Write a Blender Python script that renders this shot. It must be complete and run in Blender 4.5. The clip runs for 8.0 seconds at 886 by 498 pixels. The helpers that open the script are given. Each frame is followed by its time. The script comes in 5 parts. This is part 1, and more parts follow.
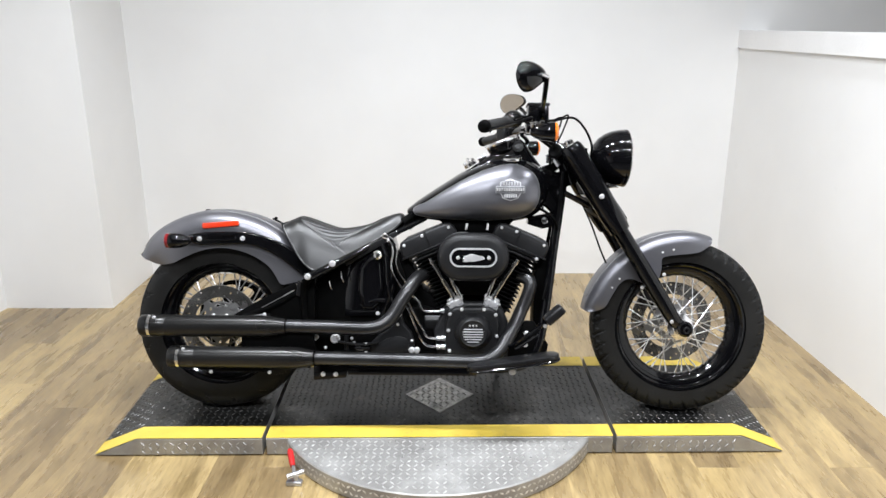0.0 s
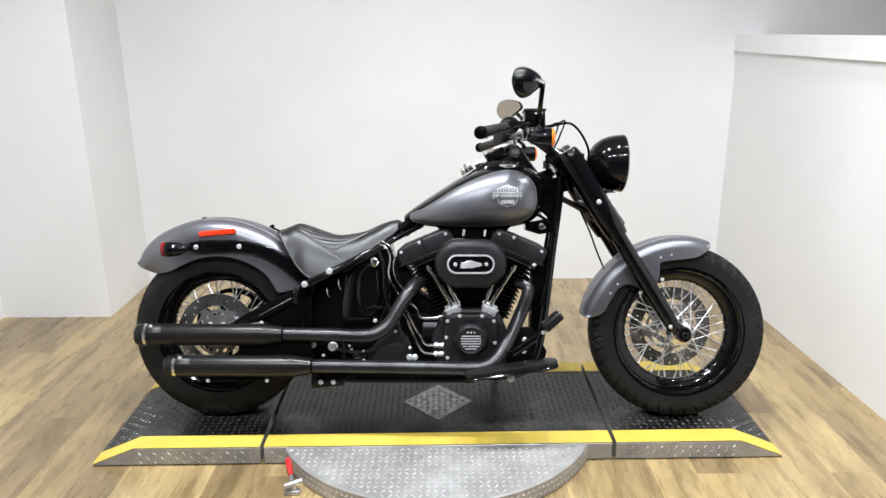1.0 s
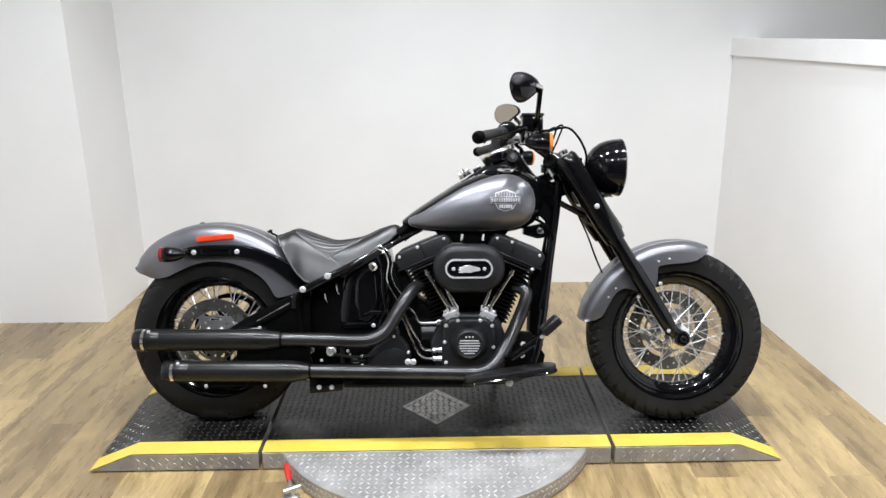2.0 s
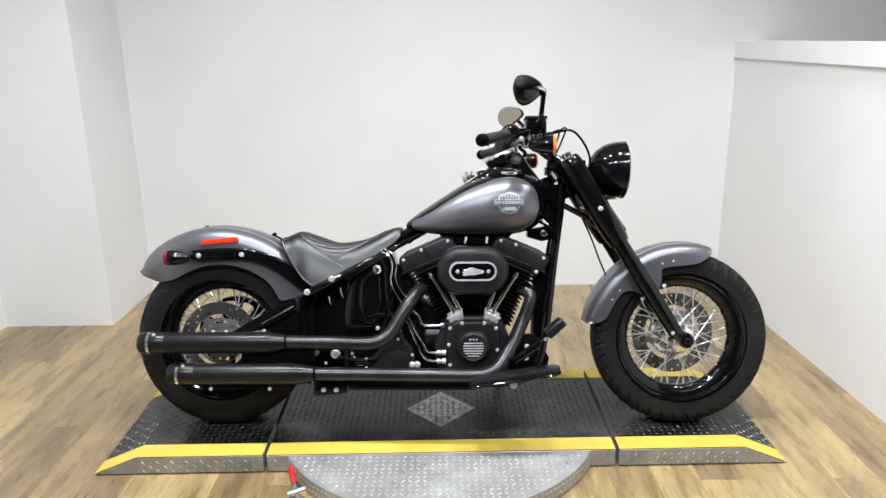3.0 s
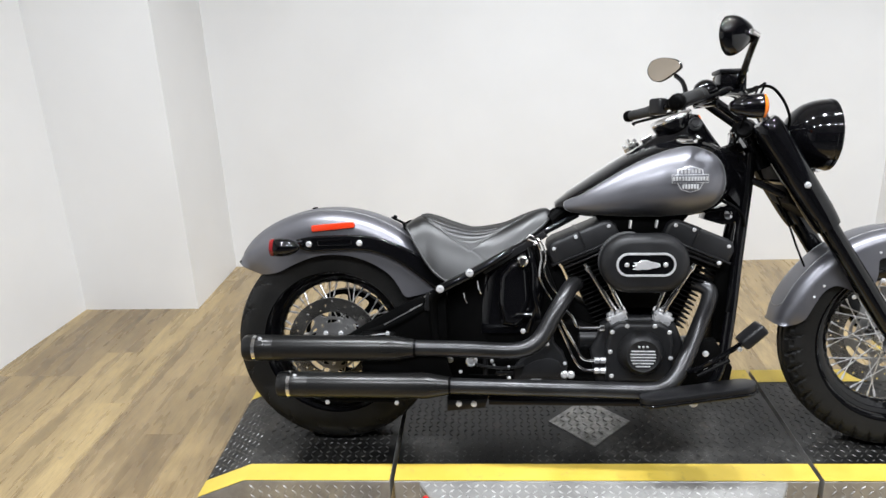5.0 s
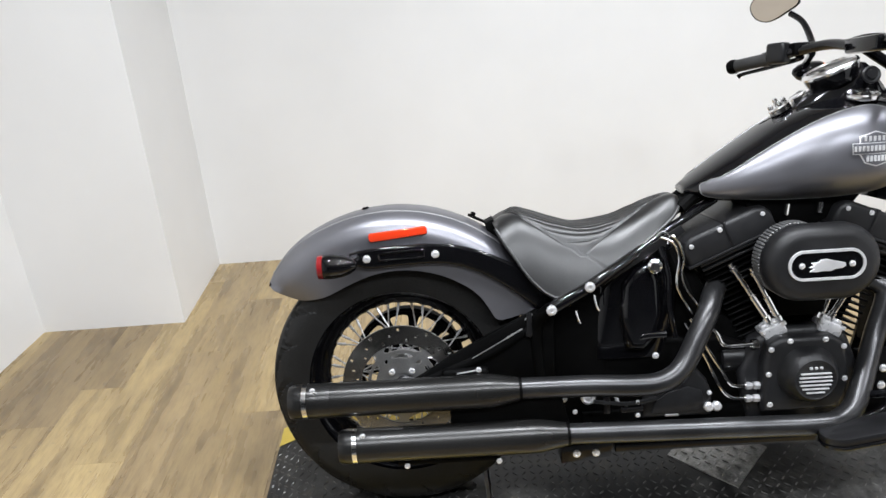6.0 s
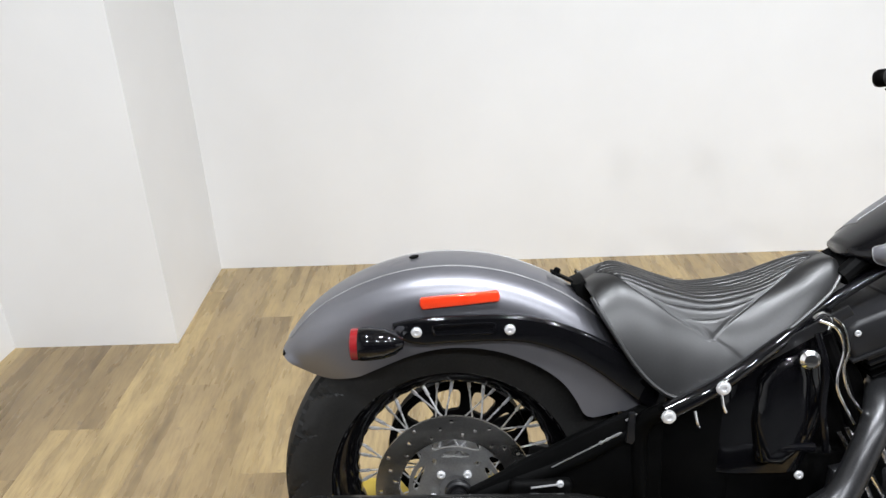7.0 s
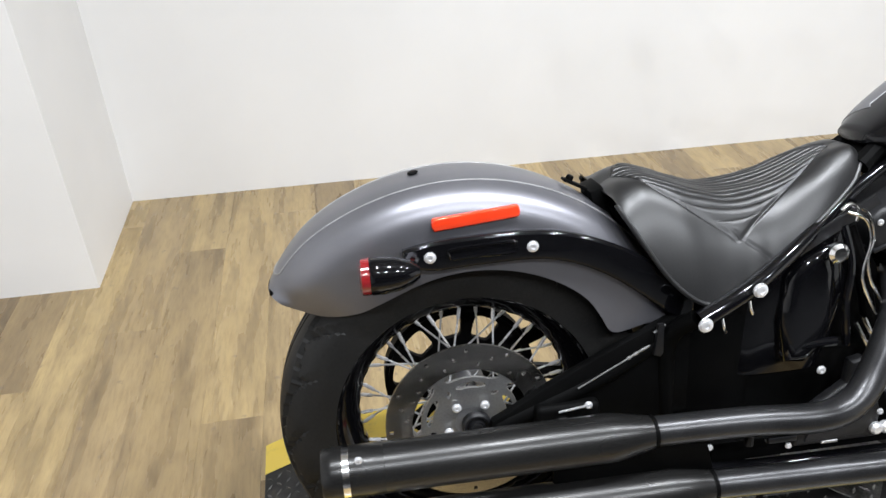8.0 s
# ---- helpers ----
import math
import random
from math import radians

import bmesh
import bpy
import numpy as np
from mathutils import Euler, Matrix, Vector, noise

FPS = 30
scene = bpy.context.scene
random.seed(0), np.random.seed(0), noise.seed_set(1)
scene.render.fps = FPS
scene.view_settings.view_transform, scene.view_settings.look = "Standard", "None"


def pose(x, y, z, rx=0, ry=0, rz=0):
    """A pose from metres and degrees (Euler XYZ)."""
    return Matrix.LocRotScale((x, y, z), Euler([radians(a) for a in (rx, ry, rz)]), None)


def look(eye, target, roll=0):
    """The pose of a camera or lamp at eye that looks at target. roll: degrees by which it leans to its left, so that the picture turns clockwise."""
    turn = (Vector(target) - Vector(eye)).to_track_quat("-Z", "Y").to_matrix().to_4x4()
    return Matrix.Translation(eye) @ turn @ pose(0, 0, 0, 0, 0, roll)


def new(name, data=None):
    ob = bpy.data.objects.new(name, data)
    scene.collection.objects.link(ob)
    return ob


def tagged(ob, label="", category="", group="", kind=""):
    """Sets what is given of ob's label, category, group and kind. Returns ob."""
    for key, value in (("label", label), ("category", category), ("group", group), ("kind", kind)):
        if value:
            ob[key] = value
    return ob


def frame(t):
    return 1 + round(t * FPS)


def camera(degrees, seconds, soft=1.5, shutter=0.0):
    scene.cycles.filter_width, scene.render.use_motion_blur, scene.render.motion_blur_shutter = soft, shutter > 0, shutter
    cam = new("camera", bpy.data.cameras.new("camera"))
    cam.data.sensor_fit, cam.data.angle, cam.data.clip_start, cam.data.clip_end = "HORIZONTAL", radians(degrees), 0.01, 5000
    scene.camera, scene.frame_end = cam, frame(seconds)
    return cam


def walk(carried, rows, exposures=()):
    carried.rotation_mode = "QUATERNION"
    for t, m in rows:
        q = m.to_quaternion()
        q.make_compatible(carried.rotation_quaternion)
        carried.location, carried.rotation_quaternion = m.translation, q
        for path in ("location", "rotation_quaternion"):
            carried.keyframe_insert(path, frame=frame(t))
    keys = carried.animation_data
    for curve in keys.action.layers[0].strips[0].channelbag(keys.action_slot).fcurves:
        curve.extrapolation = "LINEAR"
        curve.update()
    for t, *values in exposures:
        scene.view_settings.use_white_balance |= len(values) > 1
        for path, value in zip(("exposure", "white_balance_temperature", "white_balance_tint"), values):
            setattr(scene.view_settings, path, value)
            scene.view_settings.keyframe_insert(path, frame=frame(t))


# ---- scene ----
cam = camera(62.0, 8.0)
PATH = [
    (0, (0.045, -2.521, 1.432), (0.037, -0.610, 0.843), -0.1),
    (0.5, (0.046, -2.514, 1.435), (0.032, -0.603, 0.844), -0.6),
    (1, (0.052, -2.511, 1.436), (0.046, -0.596, 0.859), -0.5),
    (1.5, (0.050, -2.508, 1.439), (0.052, -0.591, 0.867), -0.6),
    (3, (0.049, -2.515, 1.440), (0.040, -0.595, 0.880), -0.8),
    (3.5, (0.059, -2.498, 1.451), (0.014, -0.582, 0.881), -1.2),
    (3.8, (0.039, -2.468, 1.463), (-0.038, -0.557, 0.878), 0.5),
    (4, (0.026, -2.434, 1.444), (-0.096, -0.538, 0.818), 0.9),
    (4.2, (-0.044, -2.402, 1.450), (-0.189, -0.500, 0.850), -2.6),
    (5.3, (-0.346, -1.882, 1.385), (-0.492, -0.010, 0.695), -2.2),
    (5.5, (-0.420, -1.763, 1.370), (-0.512, 0.122, 0.708), -3.0),
    (5.8, (-0.565, -1.609, 1.361), (-0.600, 0.237, 0.592), -5.6),
    (6, (-0.654, -1.524, 1.361), (-0.655, 0.312, 0.567), -4.1),
    (6.2, (-0.700, -1.433, 1.348), (-0.683, 0.396, 0.540), -1.6),
    (6.5, (-0.735, -1.297, 1.332), (-0.771, 0.510, 0.475), -3.0),
    (6.7, (-0.742, -1.179, 1.325), (-0.746, 0.629, 0.470), -3.0),
    (7, (-0.769, -1.056, 1.345), (-0.784, 0.748, 0.481), -2.0),
    (7.2, (-0.802, -1.003, 1.341), (-0.781, 0.764, 0.403), -2.0),
    (7.5, (-0.878, -0.965, 1.325), (-0.766, 0.778, 0.350), -2.7),
    (7.7, (-0.911, -0.934, 1.331), (-0.691, 0.779, 0.322), -2.5),
    (8, (-0.945, -0.912, 1.287), (-0.685, 0.754, 0.211), -1.5),
]
walk(cam, [(t, look(eye, target, roll)) for t, eye, target, roll in PATH],
     [(0, 0.13), (1.5, 0.1), (3.5, 0.03), (4.2, 0.03), (5.3, 0.08), (6.0, 0.1), (6.5, 0.14), (7.0, 0.14), (8, 0.19)])


# ---- light: round spot lamps in the ceiling ----
world = bpy.data.worlds.new("World")
scene.world = world
world.use_nodes = True
world.node_tree.nodes["Background"].inputs[0].default_value = (0.8, 0.85, 0.9, 1)
world.node_tree.nodes["Background"].inputs[1].default_value = 0.02
CEIL = 3.0
LAMP_W = 26.0
LAMPS = [(x, y) for y in (-2.0, -0.3) for x in (-1.1, -0.25, 0.6, 1.45)]
for lx, ly in LAMPS:
    lamp = bpy.data.lights.new("ceiling_spot", "AREA")
    lamp.shape, lamp.size, lamp.energy, lamp.color = "DISK", 0.16, LAMP_W, (0.89, 0.93, 0.99)
    lamp.spread = radians(150)
    new("ceiling_spot_light", lamp).matrix_world = look((lx, ly, CEIL - 0.035), (lx, ly + 0.001, 0))

# ---- materials ----


def material(name):
    m = bpy.data.materials.new(name)
    m.use_nodes = True
    nt = m.node_tree
    return m, nt, nt.nodes["Principled BSDF"]


def node(nt, kind, **sets):
    n = nt.nodes.new(kind)
    for k, v in sets.items():
        n.inputs[k.replace("_", " ")].default_value = v
    return n


def coords(nt, scale=(1, 1, 1), space="Object"):
    tc = nt.nodes.new("ShaderNodeTexCoord")
    mp = nt.nodes.new("ShaderNodeMapping")
    mp.inputs["Scale"].default_value = scale
    nt.links.new(tc.outputs[space], mp.inputs["Vector"])
    return mp.outputs["Vector"]


def noise_tex(nt, vec, scale, detail=4.0, rough=0.55):
    n = node(nt, "ShaderNodeTexNoise", Scale=scale, Detail=detail, Roughness=rough)
    nt.links.new(vec, n.inputs["Vector"])
    return n.outputs["Fac"]


def ramp(nt, fac, stops):
    r = nt.nodes.new("ShaderNodeValToRGB")
    els = r.color_ramp.elements
    while len(els) < len(stops):
        els.new(0.5)
    for e, (p, c) in zip(els, stops):
        e.position, e.color = p, (*c, 1)
    nt.links.new(fac, r.inputs["Fac"])
    return r.outputs["Color"]


def mixc(nt, fac, a, b, mode="MIX"):
    n = nt.nodes.new("ShaderNodeMix")
    n.data_type, n.blend_type = "RGBA", mode
    for sock, v in ((n.inputs[0], fac), (n.inputs[6], a), (n.inputs[7], b)):
        if isinstance(v, bpy.types.NodeSocket):
            nt.links.new(v, sock)
        else:
            sock.default_value = v if isinstance(v, (int, float)) else (*v, 1)
    return n.outputs[2]


def bump(nt, bs, height, strength, dist):
    b = node(nt, "ShaderNodeBump", Strength=strength, Distance=dist)
    nt.links.new(height, b.inputs["Height"])
    nt.links.new(b.outputs["Normal"], bs.inputs["Normal"])


def span(nt, fac, lo, hi):
    r = nt.nodes.new("ShaderNodeMapRange")
    r.inputs["To Min"].default_value, r.inputs["To Max"].default_value = lo, hi
    nt.links.new(fac, r.inputs["Value"])
    return r.outputs["Result"]


def surface(name, dark, light, rough, metal=0.0, scale=8.0, fine=140.0, relief=0.15, depth=0.0006, coat=0.0, spread=0.08, stretch=(1, 1, 1), spec=0.5):
    """Two scales of tone and roughness with a fine relief."""
    m, nt, bs = material(name)
    vec = coords(nt, stretch)
    big, small = noise_tex(nt, vec, scale, 3), noise_tex(nt, vec, fine, 2)
    tone = mixc(nt, 0.35, big, small)
    col = ramp(nt, tone, [(0.36, dark), (0.64, light)])
    nt.links.new(col, bs.inputs["Base Color"])
    nt.links.new(span(nt, big, max(0.02, rough - spread), rough + spread), bs.inputs["Roughness"])
    bs.inputs["Metallic"].default_value = metal
    bs.inputs["Coat Weight"].default_value = coat
    bs.inputs["Coat Roughness"].default_value = 0.05
    bs.inputs["Specular IOR Level"].default_value = spec
    if relief:
        bump(nt, bs, small, relief, depth)
    return m


def lens_mat(name, col, rough=0.1):
    """Moulded plastic lens: plain colour with faint prisms under a clear face."""
    m, nt, bs = material(name)
    vec = coords(nt)
    fine = noise_tex(nt, vec, 500, 2)
    big = noise_tex(nt, vec, 30, 2)
    nt.links.new(mixc(nt, big, col, tuple(min(1, c * 1.2 + 0.01) for c in col)), bs.inputs["Base Color"])
    bs.inputs["Roughness"].default_value = rough
    bs.inputs["Coat Weight"].default_value = 0.6
    bs.inputs["Subsurface Weight"].default_value = 0.15
    bs.inputs["Subsurface Radius"].default_value = (0.01, 0.004, 0.002)
    bump(nt, bs, fine, 0.25, 0.0005)
    return m


M_PAINT = surface("satin_charcoal_paint", (0.152, 0.152, 0.168), (0.192, 0.192, 0.209), 0.37, 0.75, 5, 900, 0.05, 0.0002, spread=0.03)
M_GLOSS = surface("gloss_black_paint", (0.002, 0.002, 0.0025), (0.0035, 0.0035, 0.0042), 0.08, 0.0, 9, 260, 0.02, 0.0002, coat=0.1, spread=0.03, spec=0.33)
M_SATIN = surface("satin_black_metal", (0.005, 0.005, 0.0055), (0.01, 0.01, 0.011), 0.36, 0.0, 10, 500, 0.12, 0.0003, spread=0.07, spec=0.34)
M_EXH = surface("satin_black_exhaust", (0.015, 0.0147, 0.0143), (0.03, 0.0295, 0.029), 0.28, 0.6, 7, 420, 0.015, 0.0002, spread=0.05, stretch=(0.35, 1, 1))
M_PIPE = surface("grey_black_header_pipe", (0.028, 0.028, 0.029), (0.058, 0.058, 0.06), 0.3, 0.75, 9, 420, 0.015, 0.0002, spread=0.06)
M_WRINKLE = surface("wrinkle_black_engine_paint", (0.007, 0.007, 0.0076), (0.015, 0.015, 0.0162), 0.42, 0.0, 8, 620, 0.5, 0.0007, spec=0.32)
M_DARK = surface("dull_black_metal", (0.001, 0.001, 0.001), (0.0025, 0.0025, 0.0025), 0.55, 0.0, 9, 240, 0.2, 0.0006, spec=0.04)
M_CHROME = surface("chrome", (0.8, 0.8, 0.81), (0.9, 0.9, 0.91), 0.15, 1.0, 12, 300, 0.03, 0.0002, spread=0.05)
M_ZINC = surface("bright_zinc", (0.62, 0.62, 0.63), (0.78, 0.78, 0.79), 0.28, 0.55, 30, 400, 0.1, 0.0002)
M_ALU = surface("cast_aluminium", (0.36, 0.36, 0.37), (0.55, 0.55, 0.56), 0.34, 0.8, 14, 300, 0.2, 0.0004)
M_STEEL = surface("brake_disc_steel", (0.3, 0.298, 0.295), (0.46, 0.458, 0.455), 0.36, 0.85, 10, 260, 0.1, 0.0003)
M_CARRIER = surface("grey_disc_carrier", (0.26, 0.258, 0.255), (0.4, 0.398, 0.394), 0.34, 0.85, 10, 260, 0.1, 0.0003)
M_RUBBER = surface("tyre_rubber", (0.0085, 0.0084, 0.0082), (0.016, 0.0157, 0.0152), 0.52, 0.0, 6, 200, 0.3, 0.0006, spec=0.15)
M_GRIP = surface("grip_rubber", (0.018, 0.018, 0.018), (0.036, 0.036, 0.036), 0.5, 0.0, 10, 300, 0.25, 0.0006, spec=0.3)
M_LEATHER = surface("black_leather", (0.004, 0.004, 0.0042), (0.0105, 0.0105, 0.0107), 0.37, 0.0, 7, 330, 0.12, 0.0006, spread=0.07, spec=0.55)
M_DISC = surface("dark_disc_steel", (0.2, 0.194, 0.186), (0.34, 0.332, 0.32), 0.26, 1.0, 10, 260, 0.1, 0.0003)
# turned finish: the grooves run round the axle
nt = M_DISC.node_tree
round_axle = nt.nodes.new("ShaderNodeTangent")
round_axle.direction_type, round_axle.axis = "RADIAL", "Y"
bs = next(n for n in nt.nodes if n.type == "BSDF_PRINCIPLED")
bs.inputs["Anisotropic"].default_value = 0.75
nt.links.new(round_axle.outputs[0], bs.inputs["Tangent"])
M_TEETH = surface("grey_filter_mesh", (0.1, 0.1, 0.1), (0.2, 0.2, 0.2), 0.4, 0.5, 40, 400, 0.1, 0.0002)
M_BEAD = surface("worn_light_bead", (0.22, 0.22, 0.22), (0.32, 0.32, 0.32), 0.4, 0.4, 40, 400, 0.1, 0.0002)
M_DEEPRED = lens_mat("deep_red_lens", (0.17, 0.005, 0.007))
M_RED = lens_mat("red_lens", (0.62, 0.036, 0.006))
M_AMBER = lens_mat("amber_lens", (0.85, 0.2, 0.012))
M_SILVER = surface("silver_badge", (0.62, 0.62, 0.63), (0.76, 0.76, 0.77), 0.3, 0.45, 40, 500, 0.1, 0.0002)
M_REDPAINT = surface("red_grip_vinyl", (0.4, 0.012, 0.012), (0.55, 0.02, 0.02), 0.4, 0.0, 30, 300, 0.1, 0.0003)

m, nt, bs = material("mirror_glass")
bs.inputs["Base Color"].default_value = (0.48, 0.42, 0.35, 1)
bs.inputs["Metallic"].default_value, bs.inputs["Roughness"].default_value = 1.0, 0.03
M_MIRROR = m
m, nt, bs = material("lamp_glass")
bs.inputs["Transmission Weight"].default_value, bs.inputs["Roughness"].default_value = 1.0, 0.03
bs.inputs["IOR"].default_value = 1.45
M_GLASS = m

# wall paint
m, nt, bs = material("white_wall_paint")
vec = coords(nt)
big = noise_tex(nt, vec, 1.3, 4)
fine = noise_tex(nt, vec, 160, 3)
scuff = ramp(nt, noise_tex(nt, vec, 5.0, 6, 0.7), [(0.68, (0, 0, 0)), (0.8, (1, 1, 1))])
col = ramp(nt, big, [(0.3, (0.76, 0.755, 0.745)), (0.7, (0.82, 0.815, 0.805))])
nt.links.new(mixc(nt, span(nt, scuff, 0, 0.25), col, (0.66, 0.65, 0.63)), bs.inputs["Base Color"])
bs.inputs["Roughness"].default_value = 0.55
bump(nt, bs, fine, 0.15, 0.0008)
M_WALL = m

M_TRIM = surface("white_trim_paint", (0.78, 0.775, 0.77), (0.83, 0.825, 0.82), 0.4, 0.0, 6, 120, 0.1, 0.0005)
M_CEIL = surface("ceiling_paint", (0.6, 0.6, 0.6), (0.66, 0.66, 0.66), 0.8, 0.0, 3, 90, 0.3, 0.002)
# invented dark surround, out of view: cuts bounce light and reflections on the bike
M_UNSEEN_DARK = surface("unseen_dark_surround", (0.05, 0.05, 0.05), (0.075, 0.075, 0.075), 0.7, 0.0, 2, 90, 0.2, 0.001)

# wood-look floor plank: grain along y, tone by plank
m, nt, bs = material("wood_look_plank")
info = nt.nodes.new("ShaderNodeObjectInfo")
tc = nt.nodes.new("ShaderNodeTexCoord")
shift = nt.nodes.new("ShaderNodeVectorMath")
shift.operation = "MULTIPLY_ADD"
comb = nt.nodes.new("ShaderNodeCombineXYZ")
nt.links.new(info.outputs["Random"], comb.inputs[0])
nt.links.new(info.outputs["Random"], comb.inputs[1])
nt.links.new(comb.outputs[0], shift.inputs[0])
shift.inputs[1].default_value = (37.0, 91.0, 0.0)
nt.links.new(tc.outputs["Object"], shift.inputs[2])
mp = nt.nodes.new("ShaderNodeMapping")
mp.inputs["Scale"].default_value = (1.0, 0.14, 1.0)
nt.links.new(shift.outputs[0], mp.inputs["Vector"])
grain = noise_tex(nt, mp.outputs["Vector"], 110, 6, 0.65)
cloud = noise_tex(nt, mp.outputs["Vector"], 20, 4, 0.52)
broad = noise_tex(nt, mp.outputs["Vector"], 9, 3, 0.5)
knots = noise_tex(nt, shift.outputs[0], 26, 3, 0.55)
base = ramp(nt, info.outputs["Random"], [(0.0, (0.25, 0.18, 0.092)), (0.35, (0.36, 0.264, 0.128)), (0.65, (0.44, 0.33, 0.16)), (1.0, (0.31, 0.226, 0.117))])
streak = ramp(nt, mixc(nt, 0.4, cloud, broad), [(0.34, (0.5, 0.47, 0.43)), (0.45, (0.74, 0.71, 0.67)), (0.54, (0.96, 0.94, 0.9)), (0.66, (1.12, 1.1, 1.02))])
col = mixc(nt, 1.0, base, streak, "MULTIPLY")
line = ramp(nt, grain, [(0.34, (0.72, 0.69, 0.66)), (0.56, (1, 1, 1))])
col = mixc(nt, 1.0, col, line, "MULTIPLY")
dark = ramp(nt, knots, [(0.665, (0, 0, 0)), (0.72, (1, 1, 1))])
nt.links.new(mixc(nt, span(nt, dark, 0, 0.6), col, (0.13, 0.095, 0.06)), bs.inputs["Base Color"])
nt.links.new(span(nt, cloud, 0.2, 0.36), bs.inputs["Roughness"])
bs.inputs["Specular IOR Level"].default_value = 0.9
bump(nt, bs, grain, 0.12, 0.0005)
M_PLANK = m
M_SUB = surface("floor_joint", (0.27, 0.21, 0.125), (0.33, 0.26, 0.155), 0.7, 0.0, 5, 90, 0.1, 0.001)

# steel plate: bare and black non-slip coated, worn
m, nt, bs = material("bare_tread_plate")
vec = coords(nt)
big, fine = noise_tex(nt, vec, 7, 5, 0.65), noise_tex(nt, vec, 120, 3)
nt.links.new(ramp(nt, big, [(0.3, (0.26, 0.253, 0.242)), (0.52, (0.37, 0.363, 0.35)), (0.75, (0.52, 0.513, 0.5))]), bs.inputs["Base Color"])
nt.links.new(span(nt, fine, 0.32, 0.56), bs.inputs["Roughness"])
bs.inputs["Metallic"].default_value = 0.5
bump(nt, bs, fine, 0.25, 0.0008)
M_PLATE = m
M_CREST = surface("polished_tread_crests", (0.42, 0.415, 0.405), (0.82, 0.815, 0.8), 0.3, 0.6, 20, 120, 0.15, 0.0004)
M_LOZENGE = surface("dull_steel_plate", (0.15, 0.148, 0.142), (0.4, 0.395, 0.386), 0.4, 0.95, 30, 160, 0.3, 0.0008)
m, nt, bs = material("black_coated_deck")
vec = coords(nt)
big, mid, fine = noise_tex(nt, vec, 4.5, 5, 0.65), noise_tex(nt, vec, 17, 5, 0.7), noise_tex(nt, vec, 260, 3)
col = ramp(nt, mid, [(0.35, (0.0025, 0.0025, 0.0025)), (0.55, (0.005, 0.005, 0.0049)), (0.72, (0.019, 0.0185, 0.0178))])
dust = ramp(nt, big, [(0.5, (0, 0, 0)), (0.66, (1, 1, 1))])
dust = mixc(nt, 1.0, dust, ramp(nt, noise_tex(nt, vec, 60, 4, 0.7), [(0.35, (0.15, 0.15, 0.15)), (0.65, (1, 1, 1))]), "MULTIPLY")
col = mixc(nt, span(nt, dust, 0, 0.42), col, (0.13, 0.125, 0.116))
rust = ramp(nt, noise_tex(nt, vec, 9, 4, 0.6), [(0.66, (0, 0, 0)), (0.76, (1, 1, 1))])
nt.links.new(mixc(nt, span(nt, rust, 0, 0.35), col, (0.12, 0.085, 0.045)), bs.inputs["Base Color"])
nt.links.new(span(nt, mid, 0.26, 0.46), bs.inputs["Roughness"])
bs.inputs["Specular IOR Level"].default_value = 0.4
bump(nt, bs, fine, 0.3, 0.0008)
M_DECK = m
M_WORN = surface("worn_tread_crests", (0.015, 0.015, 0.015), (0.12, 0.118, 0.113), 0.34, 0.5, 9, 60, 0.2, 0.0005)
m, nt, bs = material("yellow_safety_paint")
vec = coords(nt)
wear = ramp(nt, noise_tex(nt, vec, 28, 6, 0.7), [(0.58, (0, 0, 0)), (0.7, (1, 1, 1))])
tone = ramp(nt, noise_tex(nt, vec, 6, 3), [(0.3, (0.55, 0.395, 0.048)), (0.7, (0.65, 0.48, 0.08))])
nt.links.new(mixc(nt, span(nt, wear, 0, 0.5), tone, (0.3, 0.24, 0.08)), bs.inputs["Base Color"])
bs.inputs["Roughness"].default_value = 0.5
bump(nt, bs, noise_tex(nt, vec, 180, 2), 0.3, 0.0008)
M_YELLOW = m
m, nt, bs = material("lamp_glow")
bs.inputs["Emission Color"].default_value = (1, 0.97, 0.93, 1)
bs.inputs["Emission Strength"].default_value = 12.0
M_GLOW = m

# ---- mesh helpers ----


def finish(bm, sharp=35, smooth=True):
    me = bpy.data.meshes.new("mesh")
    bmesh.ops.recalc_face_normals(bm, faces=bm.faces)
    bm.to_mesh(me)
    bm.free()
    if smooth:
        me.shade_smooth()
        me.set_sharp_from_angle(angle=radians(sharp))
    return me


def part(name, bm, mat, parent=None, label="", sharp=35):
    """Links a bmesh or mesh as one object, under a thing or a part."""
    me = finish(bm, sharp) if isinstance(bm, bmesh.types.BMesh) else bm
    if not me.materials:
        for one in mat if isinstance(mat, (list, tuple)) else [mat]:
            me.materials.append(one)
    ob = new(name, me)
    if parent is not None:
        ob.parent = parent
    if label:
        tagged(ob, label)
    return ob


def thing(name, label, category, m=None, group="", kind=""):
    ob = new(name)
    ob.empty_display_size = 0.1
    if m is not None:
        ob.matrix_world = m
    return tagged(ob, label, category, group, kind)


def joined(*bms):
    out = bmesh.new()
    for b in bms:
        me = bpy.data.meshes.new("tmp")
        b.to_mesh(me)
        b.free()
        out.from_mesh(me)
        bpy.data.meshes.remove(me)
    return out


def moved(bm, m):
    bmesh.ops.transform(bm, matrix=m, verts=bm.verts)
    return bm


def box(x0, x1, y0, y1, z0, z1, bev=0.0, seg=2):
    bm = bmesh.new()
    bmesh.ops.create_cube(bm, size=1)
    for v in bm.verts:
        v.co = ((x0 + x1) / 2 + v.co.x * (x1 - x0), (y0 + y1) / 2 + v.co.y * (y1 - y0), (z0 + z1) / 2 + v.co.z * (z1 - z0))
    if bev:
        bmesh.ops.bevel(bm, geom=bm.edges[:], offset=bev, segments=seg, affect="EDGES", profile=0.5)
    return bm


